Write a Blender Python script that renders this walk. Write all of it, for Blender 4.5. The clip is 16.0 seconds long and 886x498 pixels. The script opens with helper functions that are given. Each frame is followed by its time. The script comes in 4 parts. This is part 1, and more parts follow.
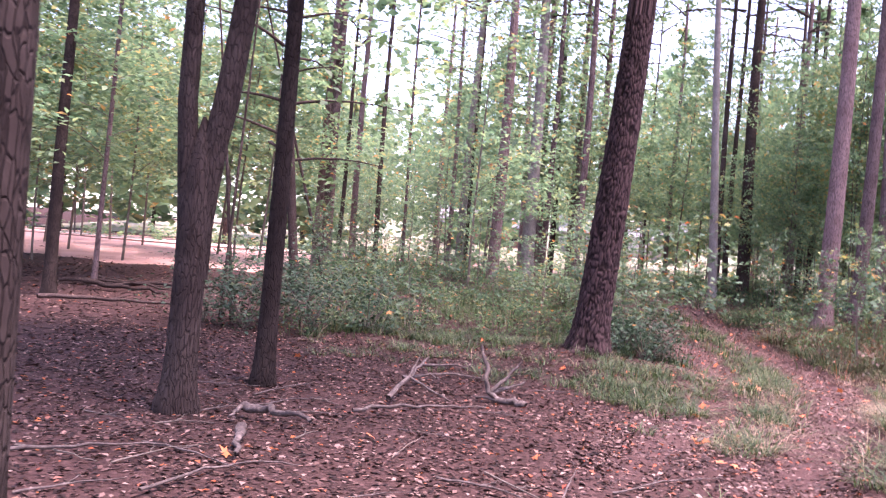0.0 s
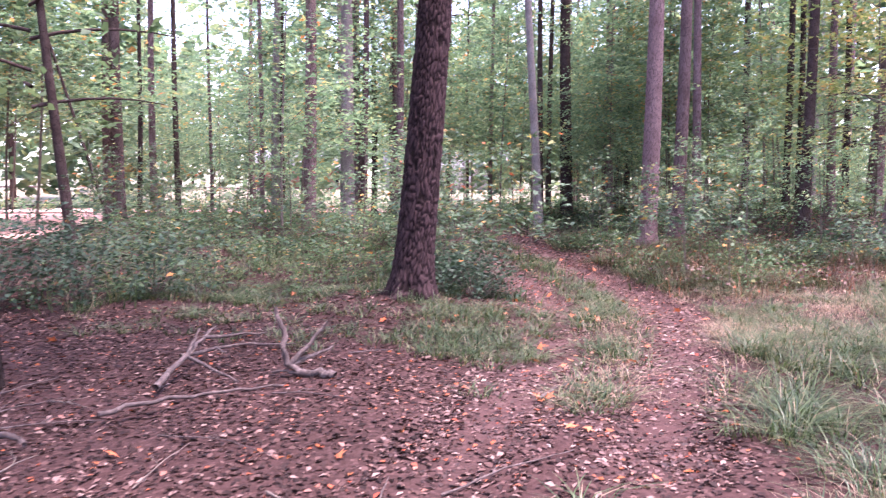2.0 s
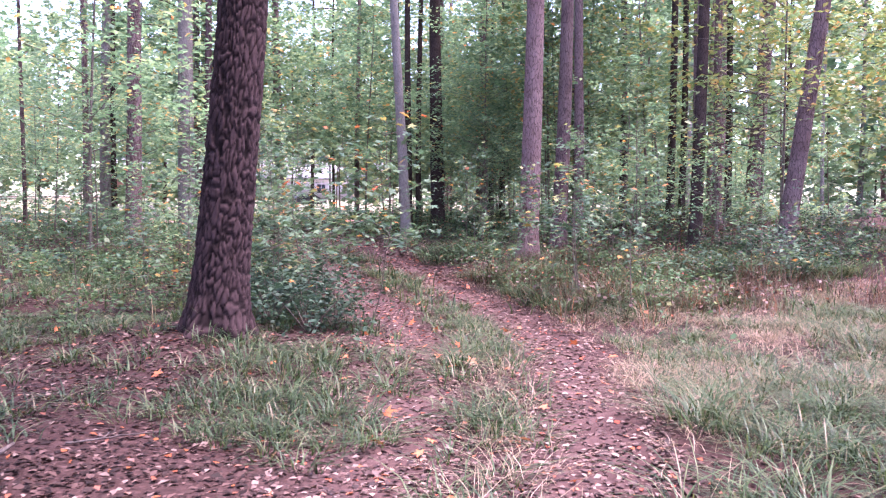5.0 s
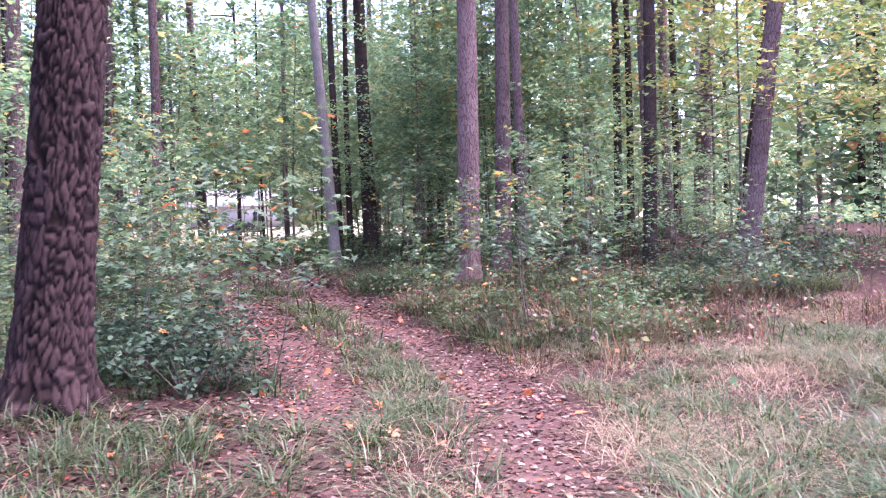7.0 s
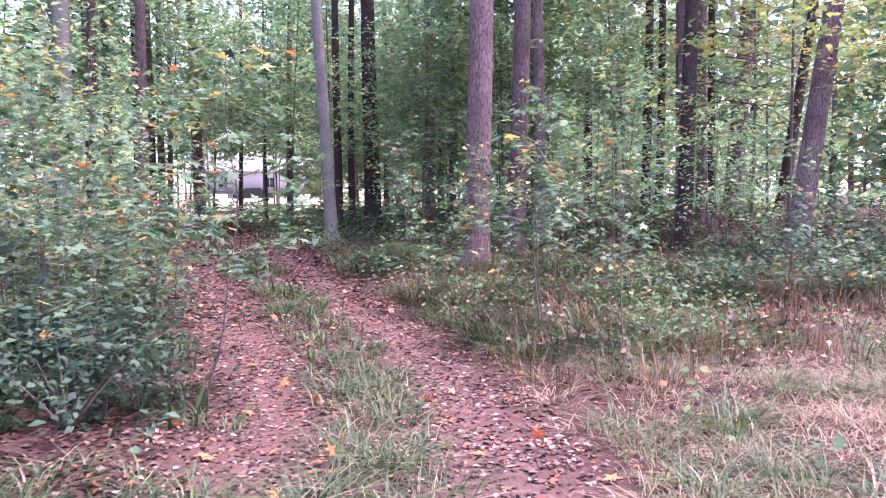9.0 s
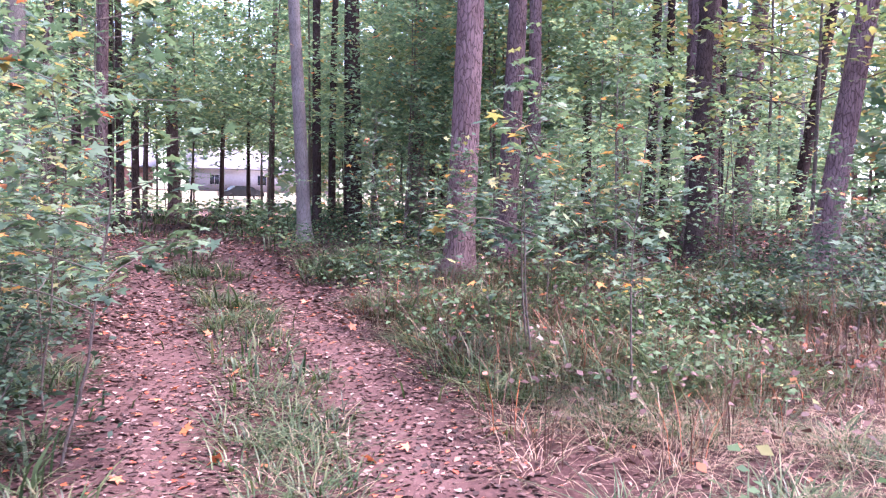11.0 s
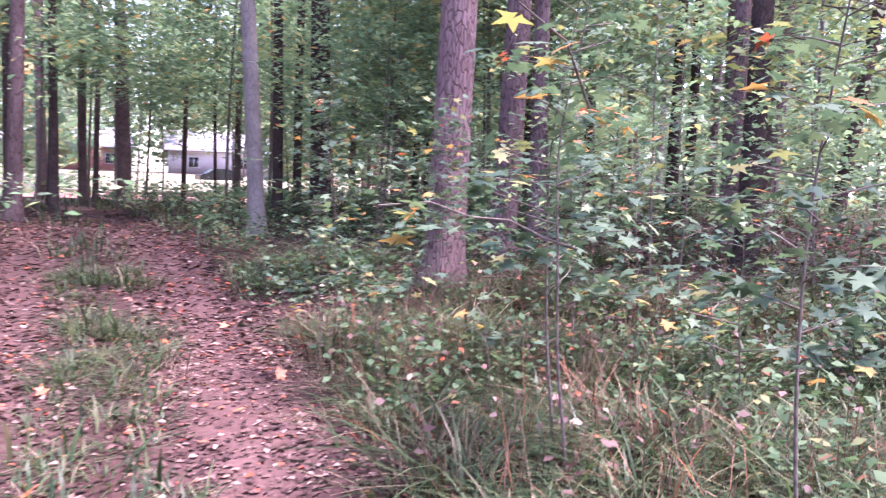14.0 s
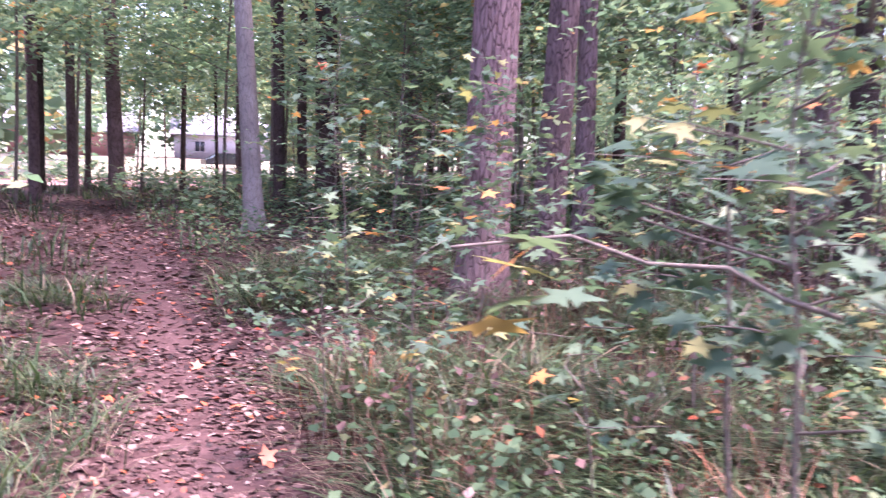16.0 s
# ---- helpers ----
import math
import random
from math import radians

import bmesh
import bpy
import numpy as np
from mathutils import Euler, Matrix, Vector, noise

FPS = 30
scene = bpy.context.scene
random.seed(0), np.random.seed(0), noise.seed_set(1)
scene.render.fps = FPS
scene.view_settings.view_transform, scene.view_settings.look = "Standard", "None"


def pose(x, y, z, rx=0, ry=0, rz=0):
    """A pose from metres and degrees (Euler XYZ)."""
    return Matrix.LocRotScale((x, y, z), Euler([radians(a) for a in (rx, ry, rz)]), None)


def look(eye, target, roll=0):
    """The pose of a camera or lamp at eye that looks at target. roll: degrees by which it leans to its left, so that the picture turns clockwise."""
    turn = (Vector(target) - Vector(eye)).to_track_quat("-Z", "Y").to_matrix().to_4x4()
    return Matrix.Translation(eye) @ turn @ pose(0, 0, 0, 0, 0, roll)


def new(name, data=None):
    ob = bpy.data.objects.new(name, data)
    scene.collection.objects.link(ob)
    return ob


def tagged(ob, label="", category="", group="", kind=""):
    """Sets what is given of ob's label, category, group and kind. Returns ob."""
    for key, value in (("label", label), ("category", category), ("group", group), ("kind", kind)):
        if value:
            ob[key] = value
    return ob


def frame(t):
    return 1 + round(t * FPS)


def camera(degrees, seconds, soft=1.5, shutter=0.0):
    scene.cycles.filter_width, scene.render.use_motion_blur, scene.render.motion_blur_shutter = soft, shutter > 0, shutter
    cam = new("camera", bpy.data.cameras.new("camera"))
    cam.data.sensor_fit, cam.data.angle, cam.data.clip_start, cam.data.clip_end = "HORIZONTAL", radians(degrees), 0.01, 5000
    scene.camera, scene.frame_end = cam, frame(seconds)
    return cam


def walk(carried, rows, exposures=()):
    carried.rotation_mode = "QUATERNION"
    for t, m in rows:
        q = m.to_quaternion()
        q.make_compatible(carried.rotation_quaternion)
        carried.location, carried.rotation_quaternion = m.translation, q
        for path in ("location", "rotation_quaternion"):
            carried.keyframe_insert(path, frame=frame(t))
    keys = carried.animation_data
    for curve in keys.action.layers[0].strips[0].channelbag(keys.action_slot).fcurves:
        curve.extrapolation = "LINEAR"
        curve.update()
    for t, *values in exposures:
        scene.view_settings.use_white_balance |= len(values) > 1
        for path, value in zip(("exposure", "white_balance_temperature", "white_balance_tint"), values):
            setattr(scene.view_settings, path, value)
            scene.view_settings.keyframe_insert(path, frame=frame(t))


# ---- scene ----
cam = camera(56.7, 16.0, soft=1.2, shutter=0.4)
PATH = [
    (0.0, pose(0.002, 0.000, 1.664, 90.10, -4.72, -0.04)),
    (0.5, pose(0.092, 0.422, 1.653, 88.16, -1.91, -0.84)),
    (1.0, pose(0.208, 0.848, 1.637, 86.82, -1.58, -2.50)),
    (1.5, pose(0.338, 1.281, 1.628, 85.59, -2.86, -5.48)),
    (2.0, pose(0.499, 1.747, 1.620, 86.48, -0.24, -11.90)),
    (2.5, pose(0.674, 2.233, 1.594, 87.14, -1.32, -13.82)),
    (3.0, pose(0.851, 2.726, 1.573, 87.40, -0.09, -15.85)),
    (3.5, pose(1.044, 3.211, 1.558, 87.34, 0.12, -16.89)),
    (4.0, pose(1.249, 3.690, 1.541, 86.86, -0.88, -17.89)),
    (4.2, pose(1.337, 3.876, 1.530, 86.74, 0.06, -19.71)),
    (6.3, pose(2.300, 5.753, 1.448, 87.82, -0.66, -21.00)),
    (6.5, pose(2.396, 5.929, 1.447, 88.07, -1.42, -20.67)),
    (7.0, pose(2.644, 6.365, 1.456, 88.84, 1.83, -24.51)),
    (7.5, pose(2.900, 6.804, 1.449, 87.45, 1.00, -22.48)),
    (8.0, pose(3.145, 7.246, 1.438, 86.55, 1.35, -21.95)),
    (8.5, pose(3.391, 7.680, 1.473, 86.23, 1.85, -23.83)),
    (9.0, pose(3.644, 8.089, 1.509, 86.85, 0.11, -23.38)),
    (9.2, pose(3.741, 8.242, 1.516, 86.65, 0.81, -23.89)),
    (11.3, pose(4.677, 9.761, 1.455, 87.24, -2.17, -23.25)),
    (11.5, pose(4.769, 9.922, 1.456, 87.30, -3.25, -22.42)),
    (12.0, pose(4.997, 10.363, 1.460, 87.10, -2.00, -22.68)),
    (12.5, pose(5.221, 10.835, 1.480, 87.45, -1.31, -24.08)),
    (13.0, pose(5.414, 11.318, 1.490, 86.57, -2.26, -21.69)),
    (13.5, pose(5.599, 11.807, 1.496, 85.71, -1.46, -22.05)),
    (14.0, pose(5.836, 12.279, 1.472, 86.21, -2.03, -24.49)),
    (14.5, pose(6.065, 12.744, 1.468, 85.91, -2.64, -30.49)),
    (15.0, pose(6.255, 13.208, 1.501, 85.44, -2.69, -34.61)),
    (15.5, pose(6.372, 13.682, 1.529, 85.79, -4.76, -29.05)),
    (16.0, pose(6.411, 14.173, 1.537, 84.97, -1.59, -23.86)),
]
walk(cam, PATH, [(0.0, 2.74, 6800, 44), (3.0, 2.84, 6400, 42), (9.0, 2.96, 6200, 42), (12.5, 3.05, 6200, 44), (16.0, 3.16, 6350, 50)])

# ---- sky and sun: bright, thinly overcast ----
world = bpy.data.worlds.new("sky")
scene.world = world
world.use_nodes = True
wn = world.node_tree.nodes
sky = wn.new("ShaderNodeTexSky")
sky.sky_type, sky.sun_disc = "NISHITA", False
sky.sun_elevation, sky.sun_rotation = radians(72), radians(120)
sky.dust_density, sky.air_density, sky.ozone_density = 2.0, 1.0, 1.0
wn["Background"].inputs["Strength"].default_value = 0.15
world.node_tree.links.new(sky.outputs["Color"], wn["Background"].inputs["Color"])
sun = new("sun", bpy.data.lights.new("sun", "SUN"))
sun.data.energy, sun.data.angle, sun.data.color = 2.2, radians(16), (1.0, 0.97, 0.93)
sun.matrix_world = look((16, 6, 38), (5, 12, 0))


# ---- materials ----
def material(name, build):
    m = bpy.data.materials.new(name)
    m.use_nodes = True
    nt = m.node_tree
    build(nt, nt.nodes["Principled BSDF"])
    return m


def node(nt, kind, **values):
    n = nt.nodes.new(kind)
    for key, value in values.items():
        n.inputs[key].default_value = value
    return n


def ramp(nt, fac, stops):
    r = nt.nodes.new("ShaderNodeValToRGB")
    els = r.color_ramp.elements
    while len(els) < len(stops):
        els.new(0.5)
    for e, (at, col) in zip(els, stops):
        e.position, e.color = at, (*col, 1)
    nt.links.new(fac, r.inputs["Fac"])
    return r


def mix(nt, fac, a, b, mode="MIX"):
    m = nt.nodes.new("ShaderNodeMix")
    m.data_type, m.blend_type = "RGBA", mode
    for sock, v in ((m.inputs["Factor"], fac), (m.inputs["A"], a), (m.inputs["B"], b)):
        if isinstance(v, bpy.types.NodeSocket):
            nt.links.new(v, sock)
        elif isinstance(v, tuple):
            sock.default_value = (*v, 1)
        else:
            sock.default_value = v
    return m.outputs["Result"]


def coords(nt, scale=(1, 1, 1)):
    t = nt.nodes.new("ShaderNodeTexCoord")
    mp = nt.nodes.new("ShaderNodeMapping")
    mp.inputs["Scale"].default_value = scale
    nt.links.new(t.outputs["Object"], mp.inputs["Vector"])
    return mp.outputs["Vector"]


def noise_tex(nt, vec, scale, detail=4.0, rough=0.6):
    n = node(nt, "ShaderNodeTexNoise", Scale=scale, Detail=detail, Roughness=rough)
    nt.links.new(vec, n.inputs["Vector"])
    return n.outputs["Fac"]


def relief(nt, bsdf, height, strength, distance):
    b = node(nt, "ShaderNodeBump", Strength=strength, Distance=distance)
    nt.links.new(height, b.inputs["Height"])
    nt.links.new(b.outputs["Normal"], bsdf.inputs["Normal"])


def bark(dark, mid, light, plate=9.0, depth=0.02):
    """Furrowed bark: plates longer than wide, grey-brown, with lichen-pale patches; furrow shade is put into the
    colour.
    """
    def build(nt, bsdf):
        v = coords(nt, (1, 1, 0.24))
        warp = node(nt, "ShaderNodeTexNoise", Scale=6.0, Detail=3.0)
        nt.links.new(v, warp.inputs["Vector"])
        add = nt.nodes.new("ShaderNodeVectorMath")
        add.operation = "MULTIPLY_ADD"
        add.inputs[1].default_value = (0.12, 0.12, 0.12)
        nt.links.new(warp.outputs["Color"], add.inputs[0])
        nt.links.new(v, add.inputs[2])
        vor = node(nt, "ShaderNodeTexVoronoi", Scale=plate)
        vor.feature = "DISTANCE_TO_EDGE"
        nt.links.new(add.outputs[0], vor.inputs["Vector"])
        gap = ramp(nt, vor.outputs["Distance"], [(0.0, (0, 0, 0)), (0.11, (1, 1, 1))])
        fine = noise_tex(nt, coords(nt, (1, 1, 0.4)), 38.0, 5.0)
        patch = noise_tex(nt, coords(nt), 2.2, 3.0)
        tone = mix(nt, fine, mid, light)
        tone = mix(nt, ramp(nt, patch, [(0.42, (0, 0, 0)), (0.66, (1, 1, 1))]).outputs["Color"], tone, mid)
        info = nt.nodes.new("ShaderNodeObjectInfo")
        shade = ramp(nt, info.outputs["Random"], [(0.0, (0.72, 0.70, 0.70)), (1.0, (1.15, 1.12, 1.12))])
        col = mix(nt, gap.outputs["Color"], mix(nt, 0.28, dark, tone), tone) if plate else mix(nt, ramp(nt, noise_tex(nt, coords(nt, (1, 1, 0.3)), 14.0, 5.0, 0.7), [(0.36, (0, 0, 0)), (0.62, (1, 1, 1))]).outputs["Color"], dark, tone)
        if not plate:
            # great pine: shade of its furrows painted dark, from the plate mask
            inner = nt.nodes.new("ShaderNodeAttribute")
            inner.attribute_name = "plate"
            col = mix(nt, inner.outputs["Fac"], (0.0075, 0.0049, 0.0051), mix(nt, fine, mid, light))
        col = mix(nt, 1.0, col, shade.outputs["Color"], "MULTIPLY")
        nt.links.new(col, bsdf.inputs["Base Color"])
        bsdf.inputs["Roughness"].default_value, bsdf.inputs["Specular IOR Level"].default_value = 0.95, 0.08
        hgt = mix(nt, 0.35, gap.outputs["Color"], fine)
        relief(nt, bsdf, hgt, 0.9, depth)
    return build


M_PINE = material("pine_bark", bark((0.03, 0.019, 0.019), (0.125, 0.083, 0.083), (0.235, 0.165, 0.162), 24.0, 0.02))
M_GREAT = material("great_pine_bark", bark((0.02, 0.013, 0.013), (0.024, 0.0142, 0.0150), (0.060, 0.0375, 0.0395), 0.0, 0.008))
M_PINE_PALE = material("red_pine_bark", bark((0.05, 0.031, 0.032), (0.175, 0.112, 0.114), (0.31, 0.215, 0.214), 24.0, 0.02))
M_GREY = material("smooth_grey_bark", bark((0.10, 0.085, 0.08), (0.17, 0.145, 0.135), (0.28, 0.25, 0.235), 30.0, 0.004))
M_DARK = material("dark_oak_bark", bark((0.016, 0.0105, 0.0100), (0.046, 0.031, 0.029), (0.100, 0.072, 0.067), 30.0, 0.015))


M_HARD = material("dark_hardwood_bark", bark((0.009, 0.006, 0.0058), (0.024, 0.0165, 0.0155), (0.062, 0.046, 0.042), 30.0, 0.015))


def twig_build(nt, bsdf):
    f = noise_tex(nt, coords(nt), 30.0, 4.0)
    r = ramp(nt, f, [(0.3, (0.05, 0.036, 0.03)), (0.7, (0.15, 0.115, 0.095))])
    nt.links.new(r.outputs["Color"], bsdf.inputs["Base Color"])
    bsdf.inputs["Roughness"].default_value = 0.85


def deadwood_build(nt, bsdf):
    f = noise_tex(nt, coords(nt, (1, 1, 1)), 16.0, 6.0, 0.7)
    r = ramp(nt, f, [(0.3, (0.026, 0.017, 0.0155)), (0.52, (0.068, 0.047, 0.043)), (0.74, (0.19, 0.145, 0.13))])
    nt.links.new(r.outputs["Color"], bsdf.inputs["Base Color"])
    bsdf.inputs["Roughness"].default_value = 0.9
    relief(nt, bsdf, f, 0.7, 0.01)


M_TWIG = material("twig_bark", twig_build)
M_DEAD = material("weathered_deadwood", deadwood_build)


def leaf(stops, gloss=0.34, through_amount=0.5, through_tint=(1.5, 1.6, 1.4), sheen=0.5):
    """Leaf surface whose colour varies leaf by leaf, letting some light through."""
    def build(nt, bsdf):
        geo = nt.nodes.new("ShaderNodeNewGeometry")
        col = ramp(nt, geo.outputs["Random Per Island"], stops).outputs["Color"]
        vein = noise_tex(nt, coords(nt), 22.0, 3.0)
        col = mix(nt, vein, mix(nt, 1.0, col, (0.75, 0.78, 0.75), "MULTIPLY"), mix(nt, 1.0, col, (1.25, 1.2, 1.15), "MULTIPLY"))
        nt.links.new(col, bsdf.inputs["Base Color"])
        bsdf.inputs["Roughness"].default_value, bsdf.inputs["Specular IOR Level"].default_value = gloss, sheen
        tr = nt.nodes.new("ShaderNodeBsdfTranslucent")
        nt.links.new(mix(nt, 1.0, col, through_tint, "MULTIPLY"), tr.inputs["Color"])
        mx = nt.nodes.new("ShaderNodeMixShader")
        mx.inputs[0].default_value = through_amount
        nt.links.new(bsdf.outputs[0], mx.inputs[1])
        nt.links.new(tr.outputs[0], mx.inputs[2])
        nt.links.new(mx.outputs[0], nt.nodes["Material Output"].inputs["Surface"])
    return build


GREENS = [(0.0, (0.062, 0.112, 0.07)), (0.35, (0.10, 0.168, 0.102)), (0.75, (0.15, 0.222, 0.13)), (0.95, (0.22, 0.255, 0.13)), (0.985, (0.36, 0.24, 0.09)), (1.0, (0.42, 0.14, 0.06))]
M_LEAF = material("broad_leaf", leaf(GREENS, 0.5, 0.5, (1.5, 1.6, 1.4), 0.3))
M_LEAF_NEAR = material("sweetgum_leaf", leaf([(0.0, (0.044, 0.086, 0.06)), (0.5, (0.072, 0.124, 0.082)), (0.86, (0.11, 0.16, 0.098)), (0.92, (0.25, 0.23, 0.09)), (0.965, (0.40, 0.20, 0.07)), (1.0, (0.34, 0.07, 0.04))], 0.55, 0.35, (1.3, 1.35, 1.0), 0.2))
M_NEEDLE = material("pine_foliage", leaf([(0.0, (0.05, 0.09, 0.045)), (1.0, (0.11, 0.16, 0.075))], 0.5, 0.4))
M_AUTUMN = material("yellowing_leaf", leaf([(0.0, (0.075, 0.12, 0.045)), (0.45, (0.14, 0.18, 0.065)), (0.85, (0.23, 0.215, 0.08)), (1.0, (0.34, 0.18, 0.07))], 0.5, 0.4))
M_GRASS = material("green_grass", leaf([(0.0, (0.012, 0.026, 0.012)), (0.4, (0.031, 0.060, 0.027)), (0.75, (0.064, 0.100, 0.047)), (0.9, (0.112, 0.136, 0.072)), (0.96, (0.17, 0.14, 0.095)), (1.0, (0.25, 0.185, 0.14))], 0.45, 0.3, (1.2, 1.25, 0.8), 0.25))
M_STRAW = material("dry_grass", leaf([(0.0, (0.09775, 0.115, 0.0644)), (0.3, (0.1898, 0.1552, 0.1058)), (0.7, (0.299, 0.207, 0.1644)), (1.0, (0.437, 0.3105, 0.2587))], 0.6, 0.25, (1.1, 1.05, 0.9), 0.2))
M_HERB = material("ground_herb_leaf", leaf([(0.0, (0.04, 0.0775, 0.045)), (0.5, (0.06875, 0.12, 0.0675)), (0.85, (0.1063, 0.16, 0.09)), (0.93, (0.1875, 0.1812, 0.0875)), (0.97, (0.2125, 0.125, 0.09375)), (1.0, (0.325, 0.1125, 0.0625))], 0.65, 0.35, (1.3, 1.4, 1.1), 0.1))
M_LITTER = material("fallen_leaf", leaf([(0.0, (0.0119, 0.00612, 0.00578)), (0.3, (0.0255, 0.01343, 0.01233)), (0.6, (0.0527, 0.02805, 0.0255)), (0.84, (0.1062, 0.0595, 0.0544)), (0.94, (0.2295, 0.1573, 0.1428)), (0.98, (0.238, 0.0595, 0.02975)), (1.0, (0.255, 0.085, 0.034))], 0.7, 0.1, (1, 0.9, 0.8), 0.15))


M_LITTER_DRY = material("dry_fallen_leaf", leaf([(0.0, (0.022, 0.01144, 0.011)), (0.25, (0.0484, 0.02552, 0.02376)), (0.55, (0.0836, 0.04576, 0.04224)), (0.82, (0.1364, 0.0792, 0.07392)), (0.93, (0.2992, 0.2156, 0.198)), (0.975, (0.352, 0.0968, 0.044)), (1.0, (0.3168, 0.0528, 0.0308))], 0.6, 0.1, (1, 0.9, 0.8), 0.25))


def ground_build(nt, bsdf):
    v = coords(nt)
    cells = node(nt, "ShaderNodeTexVoronoi", Scale=34.0)
    nt.links.new(v, cells.inputs["Vector"])
    leafy = ramp(nt, noise_tex(nt, cells.outputs["Color"], 3.0, 1.0), [(0.25, (0.0136, 0.007225, 0.0068)), (0.45, (0.0306, 0.01615, 0.01488)), (0.62, (0.0595, 0.0323, 0.02975)), (0.8, (0.1105, 0.06545, 0.0595))])
    soil = ramp(nt, noise_tex(nt, v, 9.0, 6.0, 0.7), [(0.3, (0.0306, 0.01445, 0.0136)), (0.7, (0.07225, 0.03655, 0.034))])
    big = ramp(nt, noise_tex(nt, v, 0.55, 4.0), [(0.38, (0, 0, 0)), (0.62, (1, 1, 1))])
    col = mix(nt, big.outputs["Color"], leafy.outputs["Color"], mix(nt, 0.5, soil.outputs["Color"], leafy.outputs["Color"]))
    worn = nt.nodes.new("ShaderNodeAttribute")
    worn.attribute_name = "worn"
    packed = ramp(nt, noise_tex(nt, v, 5.0, 7.0, 0.75), [(0.3, (0.05104, 0.02728, 0.02552)), (0.5, (0.088, 0.0484, 0.04576)), (0.72, (0.1364, 0.08096, 0.07656))])
    col = mix(nt, worn.outputs["Fac"], col, mix(nt, 0.25, packed.outputs["Color"], leafy.outputs["Color"]))
    nt.links.new(col, bsdf.inputs["Base Color"])
    bsdf.inputs["Roughness"].default_value, bsdf.inputs["Specular IOR Level"].default_value = 0.95, 0.1
    relief(nt, bsdf, mix(nt, 0.5, cells.outputs["Color"], noise_tex(nt, v, 60.0, 4.0)), 0.6, 0.02)


M_GROUND = material("leaf_litter_soil", ground_build)


def plain(name, a, b, scale=3.0, rough=0.9, metal=0.0):
    def build(nt, bsdf):
        r = ramp(nt, noise_tex(nt, coords(nt), scale, 6.0, 0.65), [(0.3, a), (0.7, b)])
        nt.links.new(r.outputs["Color"], bsdf.inputs["Base Color"])
        bsdf.inputs["Roughness"].default_value, bsdf.inputs["Metallic"].default_value = rough, metal
    return material(name, build)


M_LAWN = plain("mown_lawn", (0.16, 0.145, 0.09), (0.26, 0.22, 0.15), 0.6)
# reddish straw, its colour brightened to stand for sun on the clearing
M_STRAWBED = plain("pine_straw_ground", (0.34, 0.17, 0.145), (0.50, 0.27, 0.235), 0.8)
M_GRAVEL = plain("pale_gravel", (0.62, 0.55, 0.48), (0.8, 0.74, 0.68), 2.0)


# ---- mesh helpers ----
rng = np.random.default_rng(7)


def mesh_of(name, verts, faces, mat, smooth=False):
    """A mesh from an array of corners and an array of faces, all with one number of corners."""
    me = bpy.data.meshes.new(name)
    verts, faces = np.asarray(verts, np.float32), np.asarray(faces, np.int32)
    k = faces.shape[1]
    me.vertices.add(len(verts))
    me.vertices.foreach_set("co", verts.ravel())
    me.loops.add(faces.size)
    me.loops.foreach_set("vertex_index", faces.ravel())
    me.polygons.add(len(faces))
    me.polygons.foreach_set("loop_start", np.arange(0, faces.size, k, dtype=np.int32))
    me.polygons.foreach_set("loop_total", np.full(len(faces), k, np.int32))
    if smooth:
        me.polygons.foreach_set("use_smooth", np.ones(len(faces), bool))
    me.update(calc_edges=True)
    me.materials.append(mat)
    return me


def put(name, me, parent=None, label=""):
    ob = new(name, me)
    if parent:
        ob.parent = parent
    return tagged(ob, label) if label else ob


def tube(points, radii, sides=10, wobble=0.0, seed=0):
    """Corners and quads of a tapering round limb along points."""
    pts = np.asarray(points, float)
    n = len(pts)
    tan = np.gradient(pts, axis=0)
    tan /= np.linalg.norm(tan, axis=1)[:, None] + 1e-9
    ref = np.where(np.abs(tan[:, 2:3]) > 0.9, [[1.0, 0, 0]], [[0, 0, 1.0]])
    a = np.cross(tan, ref)
    a /= np.linalg.norm(a, axis=1)[:, None] + 1e-9
    b = np.cross(tan, a)
    ang = np.linspace(0, 2 * np.pi, sides, endpoint=False)
    r = np.asarray(radii, float)[:, None] * np.ones((1, sides))
    if wobble:
        g = np.random.default_rng(seed)
        ph = g.uniform(0, 6.28, 4)
        h = np.arange(n)[:, None]
        r = r * (1 + wobble * (np.sin(2 * ang[None] + ph[0] + h * 0.11) + 0.6 * np.sin(3 * ang[None] + ph[1] + h * 0.23) + 0.4 * np.sin(5 * ang[None] + ph[2] - h * 0.3)))
    v = pts[:, None] + r[..., None] * (np.cos(ang)[None, :, None] * a[:, None] + np.sin(ang)[None, :, None] * b[:, None])
    i = np.arange(n - 1)[:, None] * sides
    j = np.arange(sides)[None]
    k = (j + 1) % sides
    f = np.stack([i + j, i + k, i + k + sides, i + j + sides], -1).reshape(-1, 4)
    return v.reshape(-1, 3), f


def join(pieces):
    vs, fs, n = [], [], 0
    for v, f in pieces:
        vs.append(v)
        fs.append(np.asarray(f) + n)
        n += len(v)
    return np.concatenate(vs), np.concatenate(fs)


